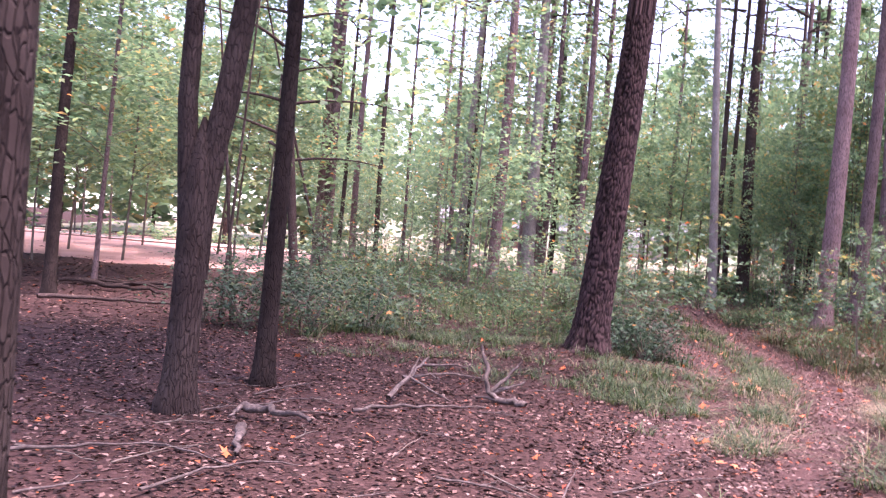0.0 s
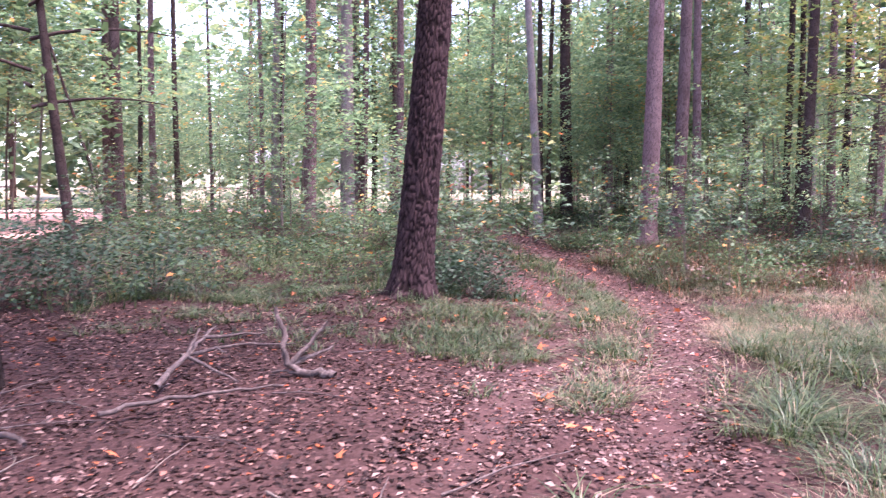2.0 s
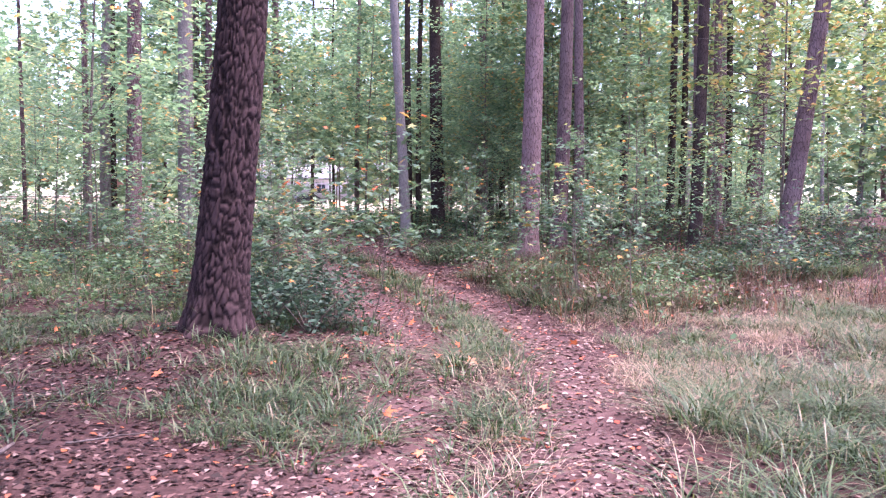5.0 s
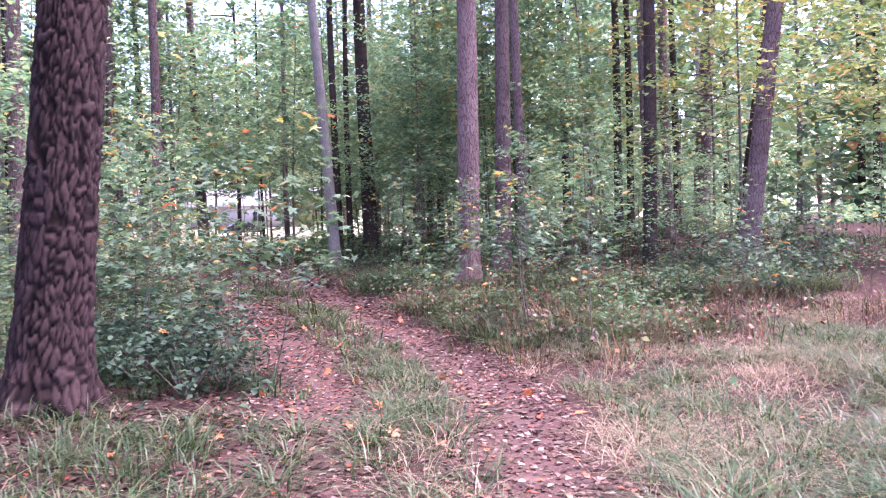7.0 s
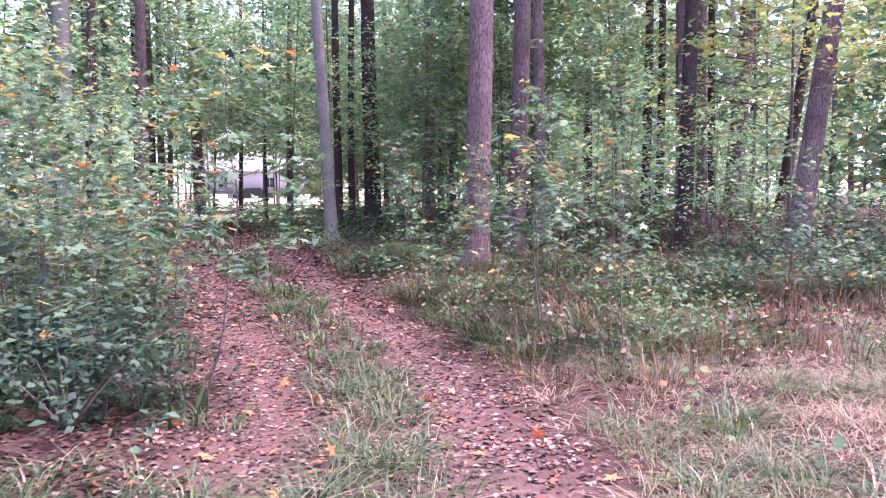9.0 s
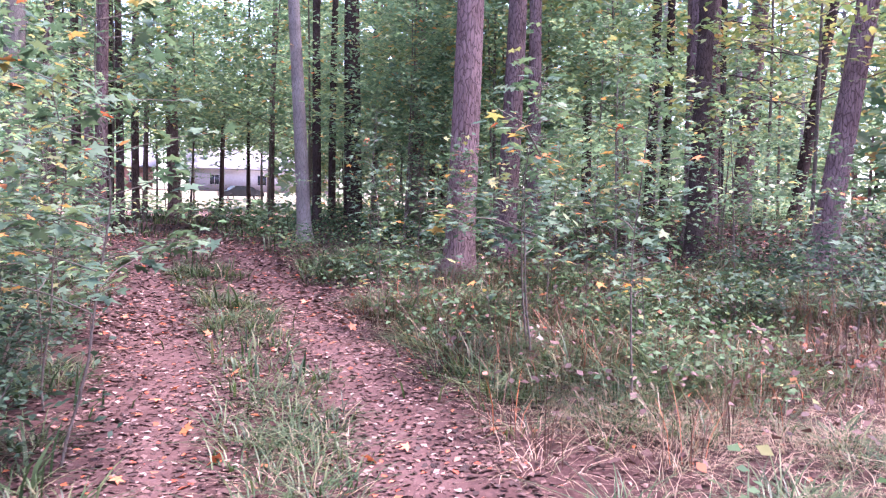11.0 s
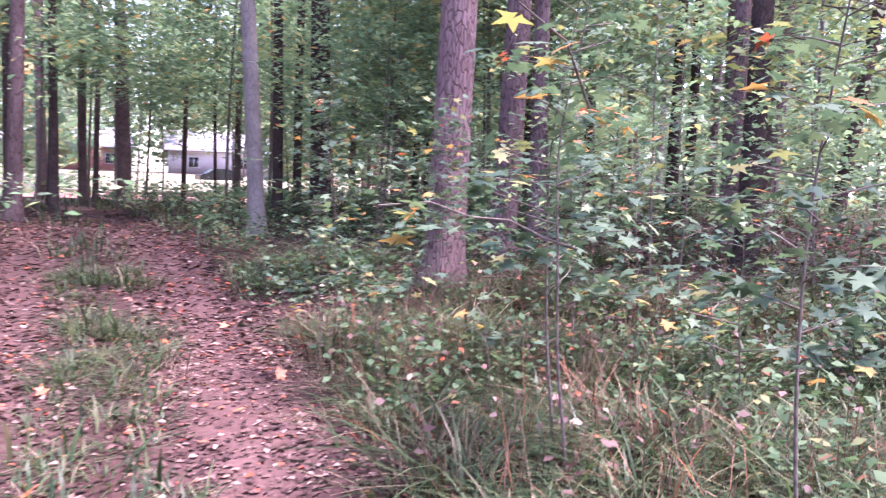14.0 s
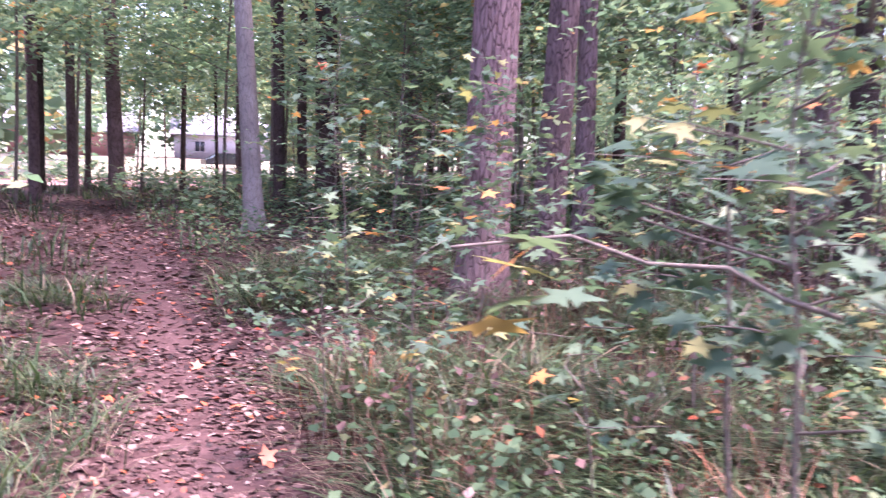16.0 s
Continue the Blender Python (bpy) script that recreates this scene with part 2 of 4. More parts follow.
def leaves_at(centres, size, g, flat=0.5, aspect=0.55, spread=0.35):
    """Rhombic folded leaves, four corners each, at the centres; flat: how level they hang."""
    n = len(centres)
    az = g.uniform(0, 2 * np.pi, n)
    up = np.stack([g.normal(0, 1 - flat, n), g.normal(0, 1 - flat, n), np.ones(n)], 1)
    up /= np.linalg.norm(up, axis=1)[:, None]
    d = np.stack([np.cos(az), np.sin(az), g.normal(-0.15, 0.3, n)], 1)
    d -= (d * up).sum(1)[:, None] * up
    d /= np.linalg.norm(d, axis=1)[:, None]
    s = np.cross(up, d)
    L = size * g.uniform(1 - spread, 1 + spread, n)[:, None]
    c = np.asarray(centres)
    v = np.stack([c - d * L * 0.5, c - s * L * aspect * 0.5 + up * L * 0.08, c + d * L * 0.5 - up * L * 0.06, c + s * L * aspect * 0.5 + up * L * 0.08], 1)
    return v.reshape(-1, 3), np.arange(n * 4).reshape(-1, 4)


# ---- the lie of the track: centre lines of the two ruts ----
RUT_Y = np.array([-6.0, 0.0, 3.5, 6.5, 8.7, 10.5, 12.2, 13.9, 16.0, 18.5, 21.0, 25.0, 30.0, 38.0, 60.0])
RUT_R = np.array([-1.5, 0.2, 1.4, 2.9, 4.15, 5.1, 5.8, 6.3, 6.7, 6.95, 7.0, 6.95, 6.7, 5.6, 2.0])
RUT_L = np.array([-4.0, -1.8, -0.3, 1.55, 2.75, 3.55, 4.25, 4.75, 5.15, 5.35, 5.4, 5.3, 5.0, 3.9, 0.3])


def rut_r(y):
    return np.interp(y, RUT_Y, RUT_R)


def rut_l(y):
    return np.interp(y, RUT_Y, RUT_L)


def off_track(x, y):
    """Metres to the nearer rut's middle line."""
    return np.minimum(np.abs(x - rut_l(y)), np.abs(x - rut_r(y)))


def height(x, y):
    """The ground: level at the start, rising gently ahead and to the outer side of the bend, ruts a little sunk, a mound under the great pine."""
    d = off_track(x, y)
    rise = np.interp(y, [14, 17, 20, 23.5, 30, 42, 60, 78, 120, 200, 600], [0, 0.07, 0.25, 0.55, 0.72, 0.78, 0.7, 0.7, 3.0, 4.0, 5.0])
    rise = rise + 0.065 * np.clip(x - rut_r(y) - 1.2, 0, 9) * np.interp(y, [7, 18, 30, 42], [0, 1, 1, 0])
    rise = rise + 0.27 * np.exp(-(((x - 2.1) / 1.5) ** 2 + ((y - 13.3) / 1.6) ** 2)) - 0.08 * np.exp(-(((x + 2.6) / 2.2) ** 2 + ((y - 7.6) / 2.2) ** 2))
    near = np.clip(1 - np.hypot(x - 5, y - 12) / 40, 0, 1)
    z = 0.025 * np.sin(x * 1.3 + y * 0.7) + 0.02 * np.sin(x * 0.6 - y * 1.7 + 1.0) + 0.015 * np.sin(x * 3.1 + 2.0 * np.sin(y * 1.1))
    return rise + near * z - 0.06 * np.exp(-(d / 0.4) ** 2) * np.clip((y - 2) / 4, 0, 1)


def grid_ground():
    xs = np.concatenate([[-2500, -600, -200, -90, -50, -35], np.arange(-24, 32, 0.3), [45, 60, 90, 200, 600, 2500]])
    ys = np.concatenate([[-2500, -600, -200, -80, -40, -20], np.arange(-6, 42, 0.25), [42, 60, 78, 120, 200, 600, 2500]])
    X, Y = np.meshgrid(xs, ys)
    v = np.stack([X, Y, height(X, Y)], -1).reshape(-1, 3)
    w = len(xs)
    i = np.arange(len(ys) - 1)[:, None] * w + np.arange(w - 1)[None]
    f = np.stack([i, i + 1, i + 1 + w, i + w], -1).reshape(-1, 4)
    me = mesh_of("ground", v, f, M_GROUND, True)
    worn = np.exp(-(off_track(X, Y) / 0.45) ** 2) * np.interp(Y, [5, 10], [0.0, 1.0])
    me.attributes.new("worn", "FLOAT", "POINT").data.foreach_set("value", worn.ravel().astype(np.float32))
    return me


tagged(put("ground", grid_ground()), "reddish brown forest floor of leaf litter and soil", "ground", kind="structure")


def sheet(name, x0, x1, y0, y1, z, mat, label, bend=0.0):
    """A low far sheet of ground with an uneven edge and real thickness."""
    xs, ys = np.linspace(x0, x1, 50), np.linspace(y0, y1, 14)
    X, Y = np.meshgrid(xs, ys)
    Y = Y + bend * np.sin((X - x0) / (x1 - x0) * np.pi) + 0.8 * np.sin(X * 0.5)
    edge = np.minimum(np.minimum(np.arange(14), 13 - np.arange(14))[:, None] / 2, 1.0) * np.ones((1, 50))
    v = np.stack([X, Y, height(X, Y) + z * edge - 0.05 * (1 - edge)], -1).reshape(-1, 3)
    i = np.arange(13)[:, None] * 50 + np.arange(49)[None]
    f = np.stack([i, i + 1, i + 51, i + 50], -1).reshape(-1, 4)
    return tagged(put(name, mesh_of(name, v, f, mat, True)), label, "ground", kind="structure")


sheet("lawn", -40, 70, 78, 120, 0.05, M_LAWN, "pale mown lawn beyond the trees")
sheet("gravel_path", -70, -9, 57, 61, 0.07, M_GRAVEL, "pale gravel drive across the clearing")
sheet("near_clearing", -48, -5.4, 20, 50, 0.03, M_STRAWBED, "open reddish ground under pine straw beyond the trees")
sheet("clearing", -60, 60, 50, 78, 0.03, M_STRAWBED, "open reddish ground under pine straw beyond the trees")


# ---- trees ----
def trunk_line(x, y, lean, h, g, bow=0.05, n=26):
    zz = np.concatenate([[-0.25, -0.05, 0.06, 0.18, 0.34, 0.6], np.linspace(1.0, h, n - 6)])
    ph = g.uniform(0, 6.28, 2)
    px = lean[0] * zz + bow * np.sin(zz * 0.35 + ph[0]) - bow * np.sin(ph[0])
    py = lean[1] * zz + bow * np.sin(zz * 0.31 + ph[1]) - bow * np.sin(ph[1])
    return np.stack([px, py, zz], 1), zz


def trunk_mesh(r, lean, h, g, mat, sides=16, flare=0.45, bow=0.05, seed=0):
    pts, zz = trunk_line(0, 0, lean, h, g, bow)
    rad = r * (1 + flare * np.exp(-np.clip(zz, 0, None) / 0.22)) * (1 - 0.72 * np.clip(zz, 0, h) / h)
    v, f = tube(pts, rad, sides, 0.035, seed)
    return pts, (v, f)


def limbs(pts, h, start, count, length, g, r0, rise=0.35):
    """Side limbs from a trunk; gives the pieces and the points where foliage sits."""
    pieces, tips = [], []
    for k in range(count):
        z = start + (h - start) * (k + g.uniform(0, 0.9)) / count
        base = np.array([np.interp(z, pts[:, 2], pts[:, 0]), np.interp(z, pts[:, 2], pts[:, 1]), z])
        az = k * 2.4 + g.uniform(-0.5, 0.5)
        L = length * g.uniform(0.6, 1.15) * (1.15 - 0.75 * (z - start) / max(h - start, 0.1))
        u = np.linspace(0, 1, 6)
        drop = rise * u - 0.25 * u ** 2
        side = g.normal(0, 0.08, 2)
        line = base + np.stack([np.cos(az) * L * u + side[0] * np.sin(u * 5), np.sin(az) * L * u + side[1] * np.sin(u * 4), L * drop], 1)
        pieces.append(tube(line, r0 * (1 - 0.8 * u) * (0.5 + 0.5 * L / length), 5))
        tips.append((line, L))
    return pieces, tips


def foliage(tips, per, size, g, flat=0.55, spread=0.45, inner=0.25):
    c = []
    for line, L in tips:
        n = max(int(per * L), 3)
        u = inner + (1 - inner) * np.sqrt(g.uniform(0, 1, n))
        k = np.clip((u * 5).astype(int), 0, 4)
        w = (u * 5 - k)[:, None]
        p = line[k] * (1 - w) + line[k + 1] * w
        lump = g.normal(0, 1, (max(n // 16, 2), 3)) * np.array([spread, spread, spread * 0.6]) * min(L, 2.2) * 0.8
        p = p + lump[g.integers(0, len(lump), n)] + g.normal(0, 1, (n, 3)) * np.array([0.13, 0.13, 0.05]) * min(L, 1.6)
        c.append(p)
    return leaves_at(np.concatenate(c), size, g, flat)


CROWNS = []
for k in range(4):
    g = np.random.default_rng(50 + k)
    pts, zz = trunk_line(0, 0, (0, 0), 20, g, 0.0)
    pc, tips = limbs(pts, 20, 11.5, 20, 3.2, g, 0.05, 0.3)
    v, f = join(pc)
    CROWNS.append((mesh_of("pine_limbs", v, f, M_DARK), mesh_of("pine_crown", *foliage(tips, 8, 0.30, g, 0.4, 0.6), M_NEEDLE)))
# broad crown above view, added to throw shade on the starting ground
g = np.random.default_rng(77)
pts, zz = trunk_line(0, 0, (0, 0), 15, g, 0.0)
pc, tips = limbs(pts, 15, 6.2, 26, 4.6, g, 0.06, 0.45)
HARD_CROWN = (mesh_of("hardwood_limbs", *join(pc), M_DARK), mesh_of("hardwood_crown", *foliage(tips, 42, 0.26, g, 0.6, 0.55), M_LEAF))
TREE_COUNT = [0]


def tree(x, y, r, lean=(0.0, 0.0), h=20.0, mat=None, label="tall straight pine trunk with dark furrowed bark", crown=True, sides=16, category="tree", broad=False):
    TREE_COUNT[0] += 1
    g = np.random.default_rng(1000 + TREE_COUNT[0])
    root = new("tree")
    root.location = (x, y, float(height(np.float64(x), np.float64(y))))
    tagged(root, label, category, "trees of the wood")
    h = h * g.uniform(0.9, 1.1)
    pts, (v, f) = trunk_mesh(r, lean, h, g, None, sides, seed=TREE_COUNT[0])
    put("trunk", mesh_of("trunk", v, f, mat or M_PINE, True), root)
    if crown:
        lm_, cm = HARD_CROWN if broad else CROWNS[TREE_COUNT[0] % 4]
        for nm, me in (("limb", lm_), ("crown", cm)):
            o = put(nm, me, root)
            o.location = (pts[-1, 0] * 0.75, pts[-1, 1] * 0.75, h - (15 if broad else 20))
            o.rotation_euler = (0, 0, g.uniform(0, 6.28))
    return root, pts


# the trees that stand out, one by one
tree(9.77, 20.86, 0.23, (0.012, -0.005), mat=M_PINE_PALE, label='tall pine with pale reddish plated bark')
tree(10.57, 28.75, 0.23, (-0.006, -0.010), mat=M_DARK, label='dark straight tree trunk in the undergrowth')
tree(8.81, 26.52, 0.15, (-0.05, -0.004), mat=M_GREY, label='slim smooth grey hardwood trunk beside the track')
tree(15.02, 18.84, 0.19, (0.076, -0.102), mat=M_PINE_PALE, label='leaning pine with plated bark')
tree(20.46, 24.53, 0.15, (0.116, -0.046), mat=M_DARK, label='slim forked hardwood leaning beside a pine')
tree(22.59, 28.56, 0.30, (0.036, -0.033), mat=M_PINE_PALE, label='stout pine with reddish bark')
tree(13.64, 20.12, 0.15, (0.049, 0.047), mat=M_DARK, label='slim dark hardwood trunk over leaf litter')
tree(9.77, 44.40, 0.10, (0.000, -0.000), mat=M_DARK, label='young dark tree at the wood edge')
tree(7.41, 38.91, 0.22, (-0.017, 0.002), mat=M_PINE, label='straight pine near the wood edge')
tree(-4.42, 29.65, 0.27, (-0.002, -0.001), mat=M_PINE_PALE, label='tall pine with reddish bark')
tree(0.74, 35.43, 0.20, (0.012, -0.001), mat=M_GREY, label='pale grey straight trunk')
tree(3.16, 30.41, 0.27, (-0.017, 0.000), mat=M_GREY, label='pale grey straight trunk')
tree(11.20, 22.10, 0.18, (0.026, -0.014), mat=M_PINE, label='tall pine standing behind another pine')
tree(-7.98, 16.85, 0.13, (0.000, 0.000), mat=M_HARD, label='slim dark hardwood beside a brush pile')
tree(0.95, 35.9, 0.17, mat=M_DARK)
tree(-4.1, 29.1, 0.2, mat=M_PINE)
tree(-7.88, 18.77, 0.06, mat=M_PINE)
tree(-3.99, 36.19, 0.15, mat=M_PINE)
tree(-2.46, 30.31, 0.10, mat=M_DARK)
tree(-1.65, 34.38, 0.07, mat=M_PINE)
tree(0.21, 33.42, 0.10, mat=M_PINE)
tree(1.65, 26.38, 0.20, mat=M_PINE)
tree(4.88, 30.04, 0.15, mat=M_PINE)
tree(5.52, 34.88, 0.12, mat=M_PINE)
tree(11.11, 40.85, 0.12, mat=M_PINE)
tree(10.55, 30.56, 0.10, mat=M_DARK)
tree(14.17, 33.44, 0.15, mat=M_PINE)
tree(12.40, 23.18, 0.13, mat=M_PINE)
tree(14.81, 21.63, 0.12, mat=M_PINE)
tree(19.23, 25.80, 0.12, mat=M_DARK)
tree(16.92, 25.04, 0.10, mat=M_DARK)
tree(15.43, 22.39, 0.10, mat=M_PINE)
tree(16.87, 38.89, 0.14, mat=M_DARK)
tree(16.49, 36.87, 0.14, mat=M_DARK)
tree(3.78, 33.73, 0.14, mat=M_PINE)
tree(3.75, 30.72, 0.13, mat=M_PINE)
tree(4.37, 37.78, 0.15, mat=M_PINE)
tree(5.38, 40.81, 0.15, mat=M_DARK)
tree(6.27, 40.80, 0.14, mat=M_PINE)
tree(6.69, 42.79, 0.10, mat=M_PINE)
tree(11.10, 45.36, 0.07, mat=M_DARK)
tree(9.81, 29.31, 0.11, mat=M_DARK)
tree(15.00, 40.30, 0.12, mat=M_PINE)
tree(14.65, 35.11, 0.13, mat=M_PINE)
tree(15.18, 28.21, 0.13, mat=M_PINE)
tree(16.42, 24.92, 0.12, mat=M_DARK)
tree(20.37, 28.11, 0.10, mat=M_PINE)
tree(20.46, 33.63, 0.18, mat=M_DARK)
tree(16.92, 23.42, 0.14, mat=M_PINE)


# ---- the great pine beside the track: plates of bark in real relief ----
def plated_trunk(r, lean, h, dense, g):
    zz = np.concatenate([np.arange(-0.2, dense, 0.022), np.linspace(dense, h, 16)])
    sides = 150
    ang = np.linspace(0, 2 * np.pi, sides, endpoint=False)
    rad = r * (1 + 0.42 * np.exp(-np.clip(zz, 0, None) / 0.28)) * (1 - 0.6 * np.clip(zz, 0, h) / h)
    n_s = int(2 * np.pi * r / 0.05 * dense / 0.125)
    su, sv = g.uniform(0, 2 * np.pi * r, n_s), g.uniform(-0.3, dense + 0.3, n_s)
    lift = g.uniform(-0.3, 1.0, n_s)
    U, V = np.meshgrid(ang * r, zz)
    U = U + 0.02 * np.sin(V * 9 + U * 14)
    rel, plate_at = np.zeros_like(U), np.ones_like(U)
    around = 2 * np.pi * r
    for i in range(len(zz)):
        near = np.abs(sv - zz[i]) < 0.45
        if not near.any():
            continue
        du = np.abs(U[i][:, None] - su[near][None])
        du = np.minimum(du, around - du) / 0.048
        dv = (zz[i] - sv[near])[None] / 0.145
        d = np.abs(du) ** 1.2 + np.abs(dv) ** 1.2
        o = np.argsort(d, 1)[:, :2]
        d1, d2 = np.take_along_axis(d, o[:, :1], 1)[:, 0], np.take_along_axis(d, o[:, 1:], 1)[:, 0]
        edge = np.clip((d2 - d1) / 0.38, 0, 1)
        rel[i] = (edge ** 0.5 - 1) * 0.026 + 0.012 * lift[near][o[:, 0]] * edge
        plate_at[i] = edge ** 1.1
    roots = 1 + 0.16 * np.exp(-np.clip(zz, 0, None) / 0.2)[:, None] * np.sin(ang * 5 + 0.6)[None]
    R = rad[:, None] * roots + rel + 0.0035 * g.normal(0, 1, rel.shape)
    px = lean[0] * zz + 0.03 * np.sin(zz * 0.5)
    py = lean[1] * zz
    v = np.stack([px[:, None] + R * np.cos(ang), py[:, None] + R * np.sin(ang), zz[:, None] + 0 * R], -1).reshape(-1, 3)
    i = np.arange(len(zz) - 1)[:, None] * sides
    j = np.arange(sides)[None]
    k = (j + 1) % sides
    return v, np.stack([i + j, i + k, i + k + sides, i + j + sides], -1).reshape(-1, 4), plate_at.ravel()


g = np.random.default_rng(11)
great = new("tree")
great.location = (2.45, 13.2, float(height(np.float64(2.45), np.float64(13.2))))
tagged(great, "great leaning pine with thick plated dark bark beside the track", "tree", "trees of the wood")
tv, tf, furrow_shade = plated_trunk(0.275, (0.085, 0.05), 19.0, 5.5, g)
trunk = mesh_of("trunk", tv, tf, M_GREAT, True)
# 0 in the furrows, where the trunk colour is painted darker as shade
trunk.attributes.new("plate", "FLOAT", "POINT").data.foreach_set("value", furrow_shade.astype(np.float32))
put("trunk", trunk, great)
for nm, me in zip(("limb", "crown"), CROWNS[0]):
    put(nm, me, great).location = (1.4, 0.7, 0)

# ---- the forked hardwood and the slim trunk at the start ----
def forked_tree(x, y):
    g = np.random.default_rng(21)
    root = new("tree")
    root.location = (x, y, 0.0)
    tagged(root, "forked dark hardwood with two stems and a flared foot", "tree", "trees of the wood")
    z = np.array([-0.2, 0.0, 0.1, 0.25, 0.5, 0.9, 1.4, 1.9, 2.3, 2.6, 2.75])
    a = tube(np.stack([0.012 * z, 0 * z, z], 1), 0.155 * (1 + 0.5 * np.exp(-np.clip(z, 0, None) / 0.18)) * np.where(z > 2.2, 1 - 1.6 * (z - 2.2), 1), 20, 0.05, 3)
    z = np.array([1.2, 1.7, 2.1, 2.5, 2.9, 3.4, 4.2, 5.5, 8, 11, 15.0])
    b = tube(np.stack([-0.03 - 0.085 * np.clip(z - 1.6, 0, 1.3) + 0.0 * z, 0 * z, z], 1), 0.105 * (1 - 0.045 * (z - 1.2)), 16, 0.05, 4)
    c = tube(np.stack([0.04 + 0.09 * np.clip(z - 1.6, 0, 1.4) + 0.10 * np.clip(z - 2.4, 0, 12), 0.02 * z, z], 1), 0.13 * (1 - 0.045 * (z - 1.2)), 16, 0.05, 5)
    put("trunk", mesh_of("trunk", *join([a, b, c]), M_HARD, True), root)
    for nm, me in zip(("limb", "crown"), HARD_CROWN):
        put(nm, me, root)


forked_tree(-2.40, 7.85)
tree(-1.95, 9.5, 0.115, (0.02, 0.0), 14, M_HARD, "slim dark hardwood trunk with a swollen foot", broad=True)
tree(-1.88, 3.4, 0.15, (0.0, 0.0), 16, M_HARD, "dark trunk close beside the starting point")
tree(-3.6, 20.5, 0.12, (-0.09, 0.0), 12, M_DARK, "dark leaning trunk behind the evergreen shrubs")

tree(-3.4, 24.0, 0.05, (-0.28, 0.0), 11, M_DARK, "thin leaning dead stem", crown=False)
tree(-4.1, 15.6, 0.035, (0.03, 0.0), 9, M_DARK, "thin crooked dark stem among shrubs", crown=False)
tree(-3.9, 15.7, 0.04, (-0.12, 0.0), 8, M_DARK, "thin crooked dark stem among shrubs", crown=False)

# more of the wood all round; unseen ones behind the walker added for light
g = np.random.default_rng(31)
made = 0
while made < 70:
    x, y = g.uniform(-45, 60), g.uniform(-35, 75)
    d = np.hypot(x - 3, y - 7)
    if y > -5 and (d < 32 or (abs(x - (5.6 + 0.14 * (y - 11.8))) < 0.07 * abs(y - 11) + 2)):
        continue
    if d < 7 or (x < -6 and y > 22 and y < 60 and x > -30 and g.random() < 0.6):
        continue
    tree(x, y, g.uniform(0.1, 0.26), (g.normal(0, 0.015), g.normal(0, 0.015)), g.uniform(17, 23), [M_PINE, M_DARK, M_GREY, M_PINE_PALE][made % 4], "straight trunk deep in the wood", sides=10)
    made += 1


# ---- young broad-leaved trees under the pines ----
def young_tree(h, start, count, length, per, size, seed, mat, flat=0.6):
    g = np.random.default_rng(seed)
    pts, zz = trunk_line(0, 0, (g.normal(0, 0.03), g.normal(0, 0.03)), h, g, 0.16, 16)
    stem = tube(pts, (0.007 + 0.0038 * h) * (1 - 0.85 * np.clip(zz, 0, h) / h), 7)
    pc, tips = limbs(pts, h, start, count, length, g, 0.006 + 0.0008 * h, 0.5)
    return mesh_of("stem", *join([stem] + pc), M_TWIG, True), mesh_of("foliage", *foliage(tips, per, size, g, flat), mat)


YOUNG_S = [young_tree(g.uniform(3, 4.5), 0.6, 10, 1.6, 105, 0.105, 200 + k, M_LEAF) for k in range(4)]
YOUNG_M = [young_tree(g.uniform(8, 11.5), 2.1, 17, 3.2, 100, 0.19, 220 + k, M_LEAF) for k in range(4)]
YOUNG_T = [young_tree(12.0, 3.0, 18, 3.5, 100, 0.23, 230 + k, M_LEAF) for k in range(3)]
M_LEAF_DARK = material("dark_broad_leaf", leaf([(0.0, (0.0575, 0.1058, 0.06325)), (0.5, (0.092, 0.1587, 0.092)), (0.9, (0.1437, 0.2162, 0.115)), (0.98, (0.207, 0.2185, 0.09775)), (1.0, (0.391, 0.2185, 0.069))], 0.4, 0.4))
M_SHRUB = material("evergreen_shrub_leaf", leaf([(0.0, (0.018, 0.038, 0.026)), (0.6, (0.034, 0.064, 0.044)), (1.0, (0.06, 0.098, 0.062))], 0.55, 0.25, (1.3, 1.4, 1.2), 0.15))
YOUNG_D = [young_tree(h, 2.3, 20, 2.9, 40, 0.24, 250 + h, M_LEAF_DARK, 0.45) for h in (8, 10, 12)]
YOUNG_A = [young_tree(8.5, 2.2, 17, 3.0, 95, 0.16, 240 + k, M_AUTUMN) for k in range(2)]


def stand(kind, x, y, name, label, group, scale=1.0, turn=0.0, category="tree", parts=("stem", "foliage")):
    root = new(name)
    root.location, root.rotation_euler, root.scale = (x, y, float(height(np.float64(x), np.float64(y)))), (0, 0, turn), (scale,) * 3
    tagged(root, label, category, group)
    first = put(parts[0], kind[0], root)
    put(parts[1], kind[1], root)
    for me in kind[2] if len(kind) > 2 else ():
        put("branch", me, first)
    return root


def open_view(x, y):
    """The lines of sight that stay open: along the track to the far lawn, and over the bare ground at the start."""
    if abs(x - (5.6 + 0.17 * (y - 11.8))) < 0.055 * abs(y - 11.8) + 0.5 and y > 12:
        return True
    return x < -2.5 and -2.0 * x + 2 < y < -2.8 * x + 22 and x > -26


